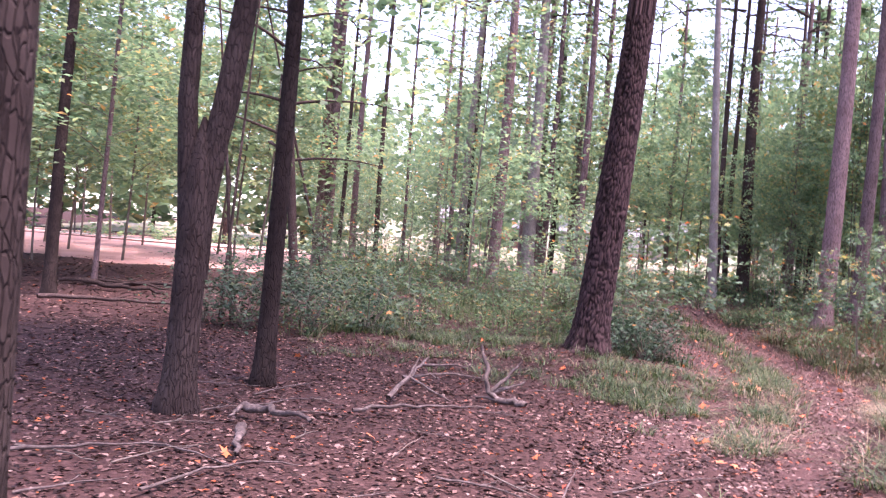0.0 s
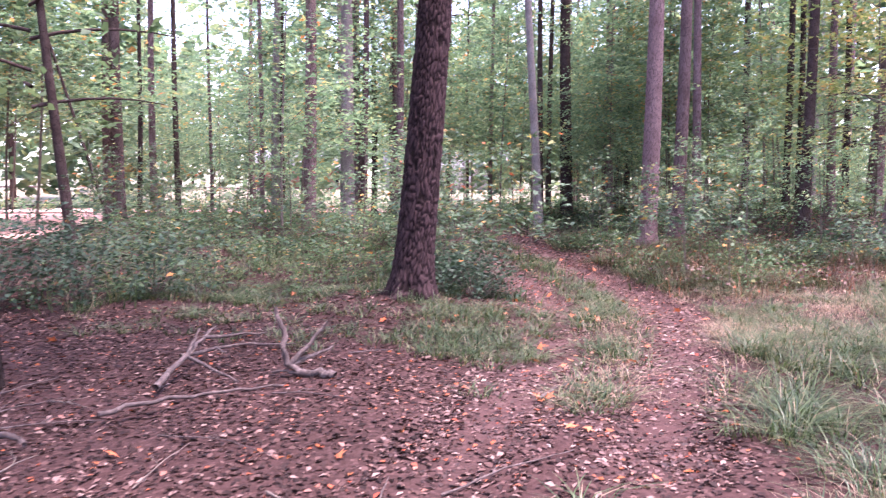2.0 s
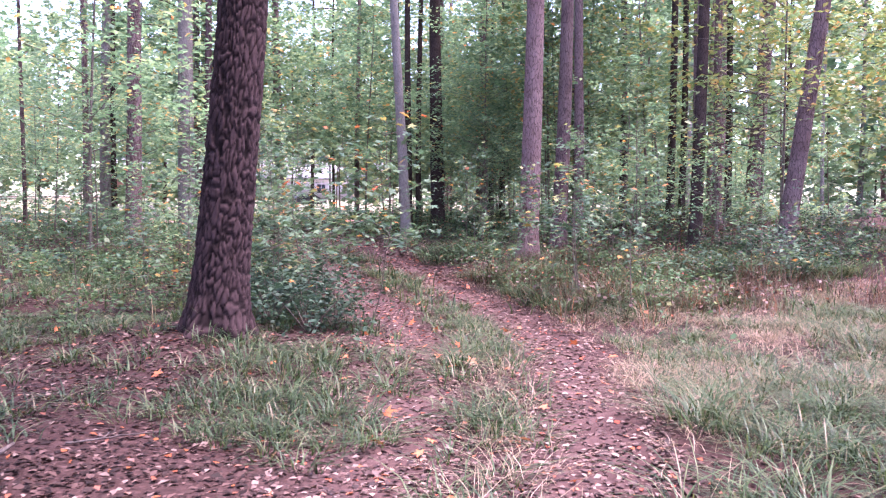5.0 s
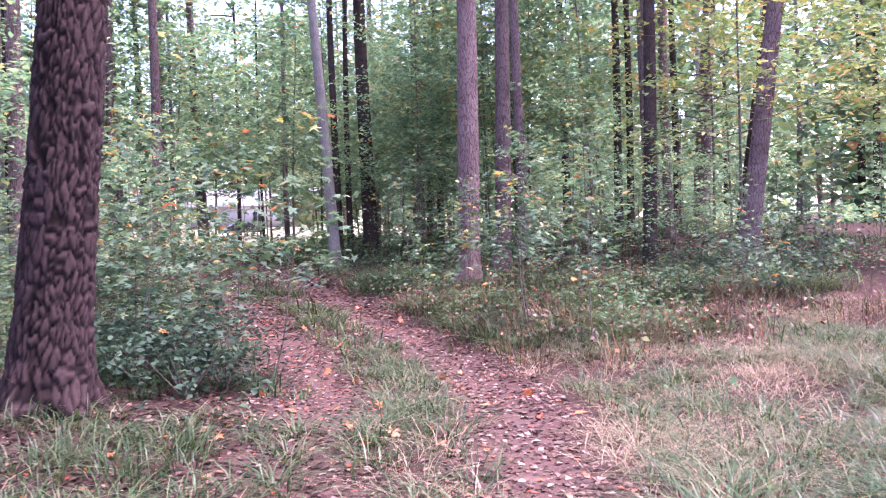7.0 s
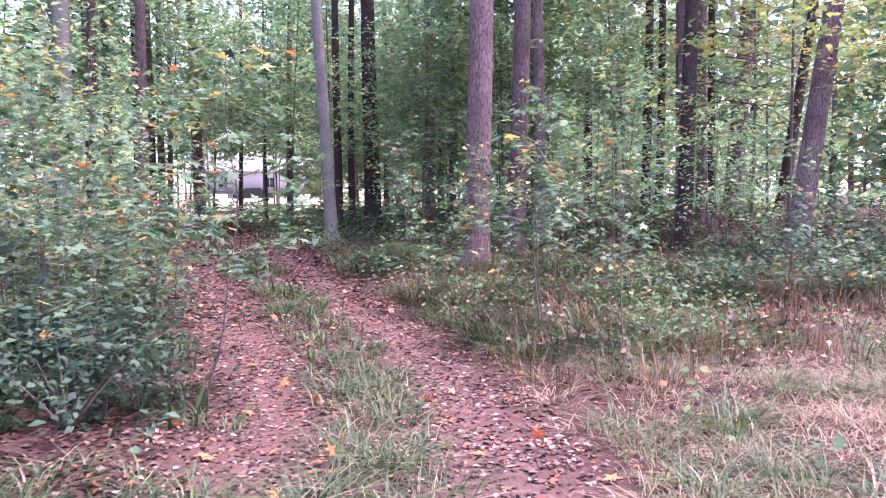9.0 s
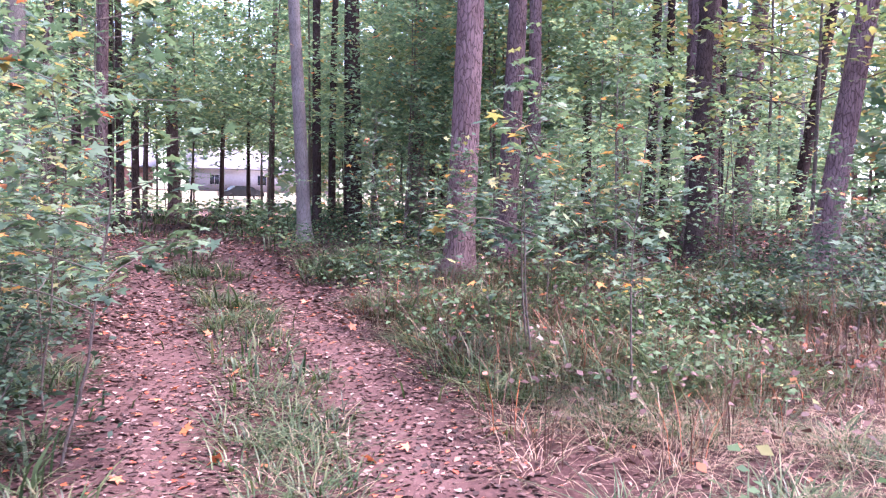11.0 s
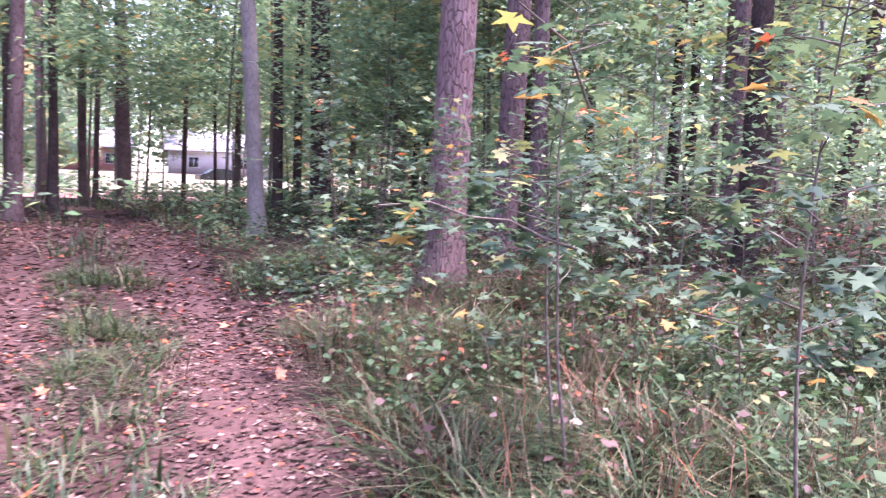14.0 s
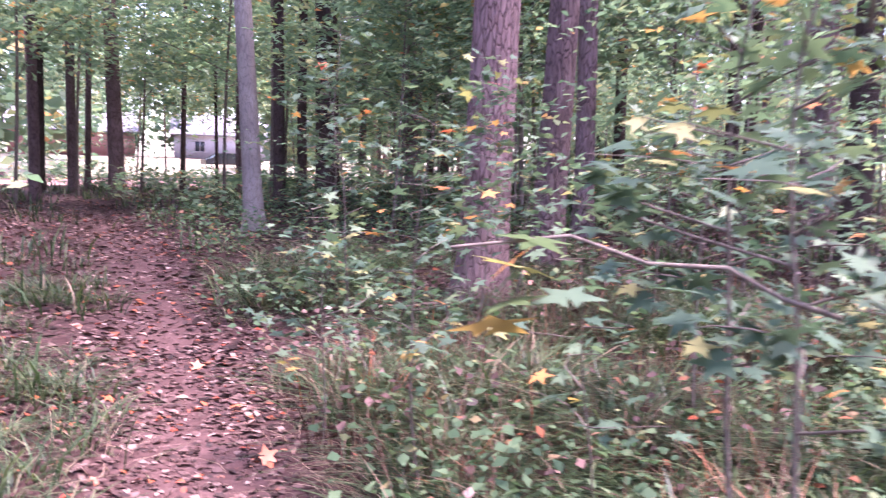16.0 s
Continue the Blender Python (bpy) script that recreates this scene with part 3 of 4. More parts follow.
g = np.random.default_rng(41)
made = 0
while made < 80:
    x, y = g.uniform(-26, 34), g.uniform(14, 52)
    if off_track(x, y) < 3.0 or open_view(x, y) or (x > 15 and made % 2 == 0 and y < 34) or np.hypot(x - 3.5, y - 9) < 11.5 or (7 < x < 17 and y < 25) or (x < 2 and y < 19) or (x < 4 and g.random() < 0.45):
        continue
    small = made % 2
    kind = (YOUNG_S if small else YOUNG_M)[made % 4]
    stand(kind, x, y, "young_tree", "small leafy green sapling under the pines" if small else "young leafy broad-leaved tree under the pines", "young trees", g.uniform(0.8, 1.2), g.uniform(0, 6.28))
    made += 1
for x, y, s in ((9.8, 44.4, 0.75), (8.2, 41.5, 0.9), (11.5, 48.0, 1.0), (13.0, 52.0, 1.0), (14.5, 60.0, 1.1), (9.0, 57.0, 1.1), (6.4, 38.5, 0.9), (5.2, 33.5, 0.8), (4.1, 36.0, 1.0), (7.6, 49.0, 1.0), (16.5, 68.0, 1.1), (11.0, 64.0, 1.2), (9.4, 33.0, 0.8), (12.4, 40.0, 1.0),
                (-7.9, 18.9, 0.8), (-9.0, 33.0, 1.0), (-17.0, 42.0, 1.1), (-12.0, 46.0, 1.1), (-22.0, 50.0, 1.1), (-6.0, 27.0, 0.9), (-26.0, 58.0, 1.2), (-32.0, 60.0, 1.2), (-20.0, 64.0, 1.2), (-29.0, 66.0, 1.2), (-9.5, 24.5, 0.8), (-12.5, 27.5, 0.85), (-7.2, 28.5, 0.85), (-15.0, 31.0, 0.9), (-10.5, 33.0, 0.9), (-17.5, 28.0, 0.8), (-19.0, 35.0, 0.9), (-13.5, 37.0, 0.95)):
    stand(YOUNG_T[int(x * 7) % 3], x, y, "young_tree", "slender young tree with a high leafy crown", "young trees", s, x * 2.1)
for x, y, s in ((15.5, 19.5, 1.0), (18.5, 23.5, 1.1), (17.3, 16.8, 0.9), (13.2, 25.5, 0.9), (21.0, 20.0, 1.0), (-11.2, 22.5, 0.85), (-8.6, 30.5, 0.95), (-14.0, 25.0, 0.9)):
    stand(YOUNG_A[int(x) % 2], x, y, "young_tree", "young tree with yellowing autumn leaves", "young trees", s, x)
for x, y, s in ((15.3, 27.6, 1.0), (17.2, 27.2, 0.95), (16.4, 30.2, 1.1), (19.2, 29.6, 1.0), (20.8, 31.5, 1.1), (22.5, 27.0, 1.0)):
    stand(YOUNG_D[int(x * 5) % 3], x, y, "young_tree", "dense dark green broad-leaved tree under the pines", "young trees", s, x * 3.7)
for x, y, s in ((10.7, 25.6, 0.62), (11.6, 27.8, 0.75), (12.6, 25.4, 0.66), (10.0, 31.0, 0.85)):
    stand(YOUNG_M[int(x * 3) % 4], x, y, "young_tree", "young leafy broad-leaved tree under the pines", "young trees", s, x * 4.1)
for x, y, s in ((11.9, 19.8, 1.0), (12.9, 18.4, 0.85), (10.2, 24.4, 0.8), (13.6, 23.0, 1.1), (14.6, 20.6, 1.0), (16.3, 22.4, 1.1), (3.4, 18.6, 0.8), (2.6, 20.6, 0.9), (4.0, 22.0, 0.9), (1.0, 22.0, 0.9)):
    stand(YOUNG_S[int(x * 3) % 4], x, y, "young_tree", "small leafy green sapling under the pines", "young trees", s, x * 5)


# ---- sweetgum saplings beside the track: star-shaped leaves, thin stems ----
STAR = []
for k in range(11):
    a = math.pi * (0.06 + 1.88 * k / 10) + math.pi
    rr = (1.0, 0.42)[k % 2] if k not in (0, 10) else 0.55
    STAR.append((-math.cos(a) * rr, math.sin(a) * rr))
STAR = np.array(STAR)


def star_leaves(centres, size, g, droop=0.35):
    n = len(centres)
    az = g.uniform(0, 2 * np.pi, n)
    up = np.stack([g.normal(0, 0.38, n), g.normal(0, 0.38, n), np.ones(n)], 1)
    up /= np.linalg.norm(up, axis=1)[:, None]
    d = np.stack([np.cos(az), np.sin(az), np.full(n, -droop)], 1)
    d -= (d * up).sum(1)[:, None] * up
    d /= np.linalg.norm(d, axis=1)[:, None]
    s = np.cross(up, d)
    L = (size * g.uniform(0.65, 1.25, n))[:, None, None]
    bend = -0.16 * (STAR ** 2).sum(1) + 0.1 * np.abs(STAR[:, 1])
    rim = np.asarray(centres)[:, None] + L * (STAR[None, :, :1] * d[:, None] + STAR[None, :, 1:] * s[:, None] + bend[None, :, None] * up[:, None])
    mid = np.asarray(centres)[:, None]
    v = np.concatenate([mid, rim], 1)
    m = len(STAR)
    f = np.array([(0, i + 1, i + 2) for i in range(m - 1)])
    return v.reshape(-1, 3), (f[None] + (np.arange(n) * (m + 1))[:, None, None]).reshape(-1, 3)


def sapling(h, count, seed, start=0.35, length=0.55, per=11, size=0.06):
    g = np.random.default_rng(seed)
    zz = np.linspace(-0.05, h, 14)
    px, py = 0.07 * np.sin(zz * 2.2 + seed) + 0.02 * np.sin(zz * 6.1 + seed) + g.normal(0, 0.03) * zz, 0.05 * np.cos(zz * 1.9 + seed) + g.normal(0, 0.03) * zz
    pts = np.stack([px - px[0], py - py[0], zz], 1)
    stem = tube(pts, (0.0035 + 0.0021 * h) * (1 - 0.75 * np.clip(zz, 0, h) / h), 7)
    pc, tips = limbs(pts, h, start * h, count, length, g, 0.0045, 0.45)
    c = []
    for line, L in tips:
        n = max(int(per * L / 0.5), 3)
        u = g.uniform(0.25, 1, n)
        k = np.clip((u * 5).astype(int), 0, 4)
        w = (u * 5 - k)[:, None]
        c.append(line[k] * (1 - w) + line[k + 1] * w + g.normal(0, 0.045, (n, 3)))
    return mesh_of("stem", *stem, M_TWIG, True), mesh_of("leaves", *star_leaves(np.concatenate(c), size, g), M_LEAF_NEAR), [mesh_of("branch", *b, M_TWIG, True) for b in pc]


SAP = [sapling(2.5, 19, 1, per=17, size=0.056), sapling(2.1, 17, 2, per=17, size=0.056), sapling(1.6, 13, 3, per=16, size=0.055), sapling(1.15, 7, 4, 0.3, 0.4), sapling(0.8, 6, 5, 0.3, 0.3), sapling(3.1, 22, 6, 0.3, 0.85), sapling(2.7, 26, 8, 0.3, 1.05, 10, 0.068)]
SAP_LABEL = "sweetgum sapling with star-shaped green leaves beside the track"
for k, x, y, s in ((0, 8.06, 14.18, 1.0), (0, 7.99, 15.5, 1.05), (2, 7.50, 18.05, 0.8), (1, 7.75, 17.3, 0.85), (3, 8.3, 16.9, 1.0), (0, 9.3, 17.4, 1.0), (5, 10.45, 17.75, 0.9), (3, 9.4, 15.9, 1.1), (3, 9.9, 16.6, 1.0),
                   (1, 8.9, 19.3, 1.0), (0, 8.4, 20.6, 1.0), (1, 9.6, 20.0, 1.0), (2, 10.4, 19.2, 1.1), (0, 4.35, 18.3, 1.0), (5, 4.0, 18.9, 0.75), (2, 4.6, 17.9, 1.0), (0, 3.7, 17.2, 1.0), (1, 3.0, 16.4, 1.1), (2, 4.2, 16.1, 1.0), (6, 4.42, 14.4, 1.0), (6, 3.85, 15.2, 1.0), (6, 3.2, 15.9, 1.0), (5, 3.3, 14.9, 0.8), (5, 2.8, 15.8, 0.9), (0, 4.3, 15.6, 1.0),
                   (0, 2.9, 17.6, 1.1), (1, 1.9, 16.6, 1.0), (2, 3.3, 14.6, 1.0), (3, 3.7, 13.9, 1.0), (2, 1.0, 15.2, 1.0), (3, -0.4, 12.2, 1.1), (2, 0.2, 15.8, 1.0), (0, 11.4, 15.4, 0.8), (2, 12.2, 14.6, 0.9), (1, 10.9, 14.2, 0.7)):
    stand(SAP[k], x, y, "sapling", SAP_LABEL, "sweetgum saplings", s, x * 7.3 + y, "sapling", ("stem", "leaves"))
reach = [o for o in scene.objects if o.name.startswith("sapling") and o.parent is None and abs(o.location.x - 7.99) < 0.01][0]
back = Matrix.LocRotScale(reach.location, reach.rotation_euler, reach.scale).inverted()
g = np.random.default_rng(62)
for pts_, rr in (([(8.0, 15.5, 1.24), (7.82, 15.5, 1.29), (7.6, 15.44, 1.37), (7.42, 15.46, 1.38), (7.2, 15.4, 1.44), (6.98, 15.42, 1.42)], 0.007), ([(8.03, 15.5, 1.9), (7.7, 15.2, 2.12), (7.35, 15.0, 2.2)], 0.008)):
    p = np.array(pts_)
    o = put("branch", mesh_of("branch", *tube(p, np.linspace(rr, rr * 0.4, len(p)), 7), M_TWIG, True), reach)
    o.matrix_parent_inverse = back
    t = g.uniform(0.3, 1, 9)
    k = np.clip((t * (len(p) - 1)).astype(int), 0, len(p) - 2)
    w = (t * (len(p) - 1) - k)[:, None]
    c = p[k] * (1 - w) + p[k + 1] * w + g.normal(0, 0.05, (9, 3)) - [0, 0, 0.07]
    o = put("leaves", mesh_of("leaves", *star_leaves(c, 0.078, g, 0.8), M_LEAF_NEAR), reach)
    o.matrix_parent_inverse = back
g = np.random.default_rng(61)
made = 0
while made < 90:
    x, y = g.uniform(-4, 17), g.uniform(12.5, 31)
    if off_track(x, y) < 0.9 or rut_l(y) - 0.5 < x < rut_r(y) + 0.5 or (y < 14.5 and x < 7.2) or (x > 12 and y < 16) or (y > 22 and 3 < x < 11 and g.random() < 0.7) or (7 < x < 12 and y < 20 and g.random() < 0.6):
        continue
    k = int(g.choice([0, 1, 2, 3, 4, 3, 4, 3]))
    stand(SAP[k], x, y, "sapling", "thin sapling with lobed green leaves in the undergrowth", "sweetgum saplings", g.uniform(0.8, 1.15), g.uniform(0, 6.28), "sapling", ("stem", "leaves"))
    made += 1


# ---- evergreen shrubs at the start ----
def shrub(seed, h, w):
    g = np.random.default_rng(seed)
    pc, tips = [], []
    for k in range(9):
        az = g.uniform(0, 6.28)
        u = np.linspace(0, 1, 6)
        L = h * g.uniform(0.7, 1.1)
        line = np.stack([np.cos(az) * w * 0.5 * u * g.uniform(0.3, 1), np.sin(az) * w * 0.5 * u * g.uniform(0.3, 1), L * (u - 0.15 * u ** 2) - 0.03], 1)
        pc.append(tube(line, 0.014 * (1 - 0.8 * u), 5))
        tips.append((line, L))
    return mesh_of("stem", *join(pc), M_TWIG, True), mesh_of("foliage", *foliage(tips, 110, 0.09, g, 0.55, 0.6, 0.1), M_SHRUB)


SHRUBS = [shrub(71, 1.1, 1.8), shrub(72, 0.8, 1.5), shrub(73, 1.3, 2.0)]
for x, y, k, s in ((-3.4, 14.6, 0, 1.1), (-2.3, 14.9, 2, 1.0), (-1.3, 15.4, 0, 1.0), (-4.3, 15.2, 2, 0.9), (-2.9, 16.2, 2, 1.0), (3.5, 15.6, 1, 0.8), (3.5, 13.7, 1, 0.85), (3.95, 14.3, 0, 0.7), (3.2, 14.5, 1, 0.9), (3.9, 16.6, 0, 0.7), (3.2, 16.3, 1, 0.9),
                   (12.3, 15.6, 0, 0.8), (13.4, 17.8, 1, 1.0), (11.0, 16.2, 1, 0.8), (15.3, 17.4, 0, 0.9)):
    stand(SHRUBS[k], x, y, "shrub", "low bushy evergreen shrub with dull green leaves", "shrubs", s, x * 3 + y, "shrub")


# ---- ground cover ----
def scatter(n, x0, x1, y0, y1, keep, seed):
    g = np.random.default_rng(seed)
    x, y = g.uniform(x0, x1, n), g.uniform(y0, y1, n)
    m = keep(x, y, g.random(n))
    rim = np.minimum(np.minimum(x - x0, x1 - x), np.minimum(y - y0, y1 - y))
    m &= g.random(n) < np.clip(0.1 + rim / (1.2 + 0.8 * np.sin(x * 2.1 + y * 1.7)), 0, 1)
    return x[m], y[m], g


def patchy(x, y, s=1.0, o=0.0):
    return 0.5 + 0.25 * np.sin(x * 1.7 * s + o + 1.3 * np.sin(y * 1.1 * s)) + 0.25 * np.sin(y * 1.9 * s + 2.0 * o + 1.1 * np.sin(x * 1.3 * s))


def blades(x, y, per, h, lean, g, width=0.006, clump=0.10):
    """Tufts of bent grass blades, each a tapering strip of three lengths."""
    n = len(x) * per
    bx = np.repeat(x, per) + g.normal(0, clump, n)
    by = np.repeat(y, per) + g.normal(0, clump, n)
    az = np.arctan2(by - np.repeat(y, per), bx - np.repeat(x, per)) + g.normal(0, 0.7, n)
    H = np.repeat(h, per) * g.uniform(0.45, 1.1, n)
    B = H * np.abs(g.normal(lean, 0.35, n))
    z0 = height(bx, by) - 0.01
    side = np.stack([-np.sin(az), np.cos(az), 0 * az], 1)
    out = np.stack([np.cos(az), np.sin(az), 0 * az], 1)
    rows = []
    for u, w in ((0.0, 1.0), (0.45, 0.9), (0.8, 0.6), (1.0, 0.12)):
        c = np.stack([bx, by, z0 + H * (u - 0.32 * u * u * np.clip(B / H, 0, 1.6))], 1) + out * (B * u * u)[:, None]
        o = side * (width * w * g.uniform(0.7, 1.4, n))[:, None] * 0.5
        rows += [c - o, c + o]
    v = np.stack(rows, 1).reshape(-1, 3)
    f = np.array([(0, 1, 3, 2), (2, 3, 5, 4), (4, 5, 7, 6)])
    return v, (f[None] + (np.arange(n) * 8)[:, None, None]).reshape(-1, 4)


def verge(x, y, p):
    """How likely grass grows at a place: between the ruts, on the verges, round the great pine; hardly in the bare litter."""
    d = off_track(x, y)
    mid = (x > rut_l(y)) & (x < rut_r(y))
    right = x > rut_r(y)
    k = np.where(d < 0.36, 0.0, np.where(mid, 1.1 * np.clip((y - 5.5) / 3, 0, 1), np.where(right, np.clip((d - 0.4) / 0.6, 0, 1), np.clip((d - 0.45) / 0.7, 0, 1))))
    pine = 1.6 * np.exp(-(((x - 2.6) / 1.5) ** 2 + ((y - 11.3) / 1.6) ** 2))
    left_bare = (x < rut_l(y)) & (y < 15)
    k = np.where(left_bare, np.maximum(0.9 * pine, np.clip((y - 11.5) / 4, 0, 1) * 0.7), k)
    return p < k * np.clip(patchy(x, y, 1.4) * 1.5, 0.3, 1)


x, y, g = scatter(5200, -2.5, 13, 3.5, 24, lambda x, y, p: verge(x, y, p * np.where((x > rut_r(y)) & (y < 14 + 0.8 * np.clip(x - 9, 0, 2)), 2.4, 1.0)), 81)
tall = 0.15 + 0.24 * patchy(x, y, 0.8, 2.0) * np.where(x > rut_r(y), np.where(y > 11.5, 1.5, 1.0), 0.6)
tagged(put("grass", mesh_of("grass", *blades(x, y, 30, tall, 1.5, g, 0.0085, 0.075), M_GRASS)), "tufts of green bent grass along the track", "grass", kind="stuff")
x, y, g = scatter(6400, 0.5, 13, 3.5, 19, lambda x, y, p: verge(x, y, p * 0.8) & (x > rut_r(y) - 0.9 * (p < 0.25)) & (patchy(x, y, 0.7, 4.0) + np.interp(y - 0.8 * np.clip(x - 9, 0, 2), [6.5, 9, 14.3, 15.0], [-0.3, 0.36, 0.36, -0.1]) > 0.46), 82)
tagged(put("dry_grass", mesh_of("dry_grass", *blades(x, y, 22, 0.12 + 0.15 * patchy(x, y, 0.9, 1.0), 1.8, g, 0.004, 0.12), M_STRAW)), "matted straw-coloured dry grass on the verge", "grass", kind="stuff")
x, y, g = scatter(4200, -20, 28, 13, 48, lambda x, y, p: (off_track(x, y) > 0.55) & (p < 0.8 * patchy(x, y, 0.5, 3.0)) & ((x > -3) | (y > 52)), 83)
tagged(put("far_grass", mesh_of("far_grass", *blades(x, y, 12, 0.25 + 0.25 * patchy(x, y, 0.6), 0.6, g, 0.02, 0.25), M_GRASS)), "thin grass under the trees", "grass", kind="stuff")


x, y, g = scatter(420, 2.4, 12, 4.6, 13, lambda x, y, p: (x > rut_r(y) + 0.75) & (p < 0.9 * patchy(x, y, 1.1, 0.5)), 84)
tagged(put("tussock_grass", mesh_of("tussock_grass", *blades(x, y, 55, 0.26 + 0.16 * patchy(x, y, 1.5), 1.4, g, 0.008, 0.09), M_GRASS)), "thick green tussocks on the verge", "grass", kind="stuff")
x, y, g = scatter(1150, 6.6, 14, 12.2, 19.5, lambda x, y, p: (x > rut_r(y) + 0.8) & (y > 13.9 + 0.8 * np.clip(x - 9, 0, 2)) & (p < 1.15 * patchy(x, y, 1.6, 2.5)), 85)
tagged(put("arching_grass", mesh_of("arching_grass", *blades(x, y, 32, 0.34 + 0.24 * patchy(x, y, 1.3), 1.35, g, 0.014, 0.11), M_GRASS)), "long arching green grass beside the track", "grass", kind="stuff")
x, y, g = scatter(200, 2.6, 7.5, 4.8, 10.2, lambda x, y, p: (x > rut_r(y) + 0.75) & (x < rut_r(y) + 2.9) & (p < 1.3 * patchy(x, y, 1.9, 0.8)), 86)
tagged(put("near_tussock_grass", mesh_of("near_tussock_grass", *blades(x, y, 46, 0.24 + 0.18 * patchy(x, y, 1.5), 1.4, g, 0.0085, 0.08), M_GRASS)), "lush green grass tussocks at the edge of the track", "grass", kind="stuff")
M_WEED = material("withered_weed", leaf([(0.0, (0.05, 0.028, 0.024)), (0.5, (0.11, 0.065, 0.052)), (0.85, (0.19, 0.125, 0.098)), (1.0, (0.30, 0.10, 0.05))], 0.7, 0.2, (1, 0.9, 0.8), 0.1))
x, y, g = scatter(620, 6.8, 13, 12.8, 20.5, lambda x, y, p: (x > rut_r(y) + 0.7) & (p < 1.1 * patchy(x, y, 1.1, 4.2)), 87)
tagged(put("withered_weeds", mesh_of("withered_weeds", *blades(x, y, 22, 0.38 + 0.25 * patchy(x, y, 1.4, 1.0), 0.6, g, 0.006, 0.11), M_WEED)), "withered brown weeds among the green grass", "weeds", kind="stuff")
x, y, g = scatter(5200, 6.6, 13, 12.5, 20.5, lambda x, y, p: (x > rut_r(y) + 0.6) & (p < 1.2 * patchy(x, y, 1.7, 3.3)), 88)
tagged(put("caught_leaves", mesh_of("caught_leaves", *leaves_at(np.stack([x, y, height(x, y) + g.uniform(0.02, 0.34, len(x))], 1), 0.062, g, 0.5, 0.7), M_LITTER_DRY)), "brown and orange leaves caught in the grass and weeds", "leaves", kind="stuff")
g = np.random.default_rng(97)
x, y = g.normal(2.75, 0.45, 44), g.normal(11.2, 0.8, 44)
near = np.abs(x - rut_l(y)) > 0.32
x, y = x[near], y[near]
tagged(put("pine_foot_grass", mesh_of("pine_foot_grass", *blades(x, y, 36, 0.17 + 0.1 * patchy(x, y, 1.5), 0.95, g, 0.0075, 0.09), M_GRASS)), "thick dark green grass clumps beside a great pine", "grass", kind="stuff")


def herb_cover(n, x0, x1, y0, y1, keep, seed, size, h):
    x, y, g = scatter(n, x0, x1, y0, y1, keep, seed)
    per = 18
    k = len(x) * per
    top = np.repeat(h * g.uniform(0.4, 1.2, len(x)), per)
    u = np.sqrt(g.uniform(0.05, 1, k))
    cx = np.repeat(x, per) + g.normal(0, 0.13, k)
    cy = np.repeat(y, per) + g.normal(0, 0.13, k)
    return leaves_at(np.stack([cx, cy, height(cx, cy) + top * u], 1), size, g, 0.6, 0.7)


def herb_keep(x, y, p):
    d = off_track(x, y)
    edge = np.where(y > 18.5, 0.5, 0.75)
    right = (x > rut_r(y)) & (d > edge)
    left = (x < rut_l(y)) & (d > edge) & (y > 13.5)
    k = np.where(right, np.clip((y - 13.2 - 0.8 * np.clip(x - 9, 0, 2)) / 2.5, 0.03, 1) * np.where((x > 9) & (y > 17.5) & (y < 23), 0.35, 1.0), np.where(left, np.clip((y - 13) / 3, 0, 1), 0)) * patchy(x, y, 0.9, 5.0) * 1.3
    return (p < k * np.where((x < 2.5) & (y < 19), 0.45, 1.0)) & (x > -4)


tagged(put("undergrowth", mesh_of("undergrowth", *herb_cover(9500, -8, 20, 9, 30, herb_keep, 91, 0.062, 0.5), M_HERB)), "low green undergrowth of leafy weeds", "undergrowth", kind="stuff")
tagged(put("far_undergrowth", mesh_of("far_undergrowth", *herb_cover(3600, -24, 34, 26, 55, lambda x, y, p: (p < 0.9 * patchy(x, y, 0.4)) & (off_track(x, y) > 1.2) & ((x > -5) | (y > 48)), 92, 0.16, 0.75), M_LEAF)), "low green growth deep in the wood", "undergrowth", kind="stuff")


def litter(n, x0, x1, y0, y1, keep, seed, size):
    x, y, g = scatter(n, x0, x1, y0, y1, keep, seed)
    return leaves_at(np.stack([x, y, height(x, y) + g.uniform(0.002, 0.014, len(x))], 1), size, g, 0.8, 0.62, 0.5)


def litter_keep(x, y, p):
    d = off_track(x, y)
    bare = (x < rut_l(y)) & (y < 14)
    return p < np.where(bare, 0.95, np.where(d < 0.6, 0.75, 0.32)) * np.clip(0.45 + patchy(x, y, 2.0, 1.0), 0, 1)


def beaten(x, y, p):
    """On the two ruts, where the leaves lie dry and pale."""
    return (off_track(x, y) < 0.55 + 0.25 * p) & (p < 0.8 * np.clip(0.4 + patchy(x, y, 2.6, 1.0), 0, 1))


tagged(put("fallen_leaves", mesh_of("fallen_leaves", *litter(185000, -6, 10, 0.6, 20.5, lambda x, y, p: litter_keep(x, y, p) & (off_track(x, y) > np.interp(y, [6, 10], [0.0, 0.6])), 101, 0.051), M_LITTER)), "brown, tan and orange fallen leaves strewn over the floor", "leaves", kind="stuff")
tagged(put("dry_fallen_leaves", mesh_of("dry_fallen_leaves", *litter(130000, -1, 8.5, 6.0, 20.5, beaten, 105, 0.047), M_LITTER_DRY)), "dry tan and pinkish brown fallen leaves in the ruts", "leaves", kind="stuff")
tagged(put("farther_fallen_leaves", mesh_of("farther_fallen_leaves", *litter(20000, -16, 22, 18, 40, lambda x, y, p: p < 0.9, 102, 0.10), M_LITTER)), "brown fallen leaves under the trees", "leaves", kind="stuff")
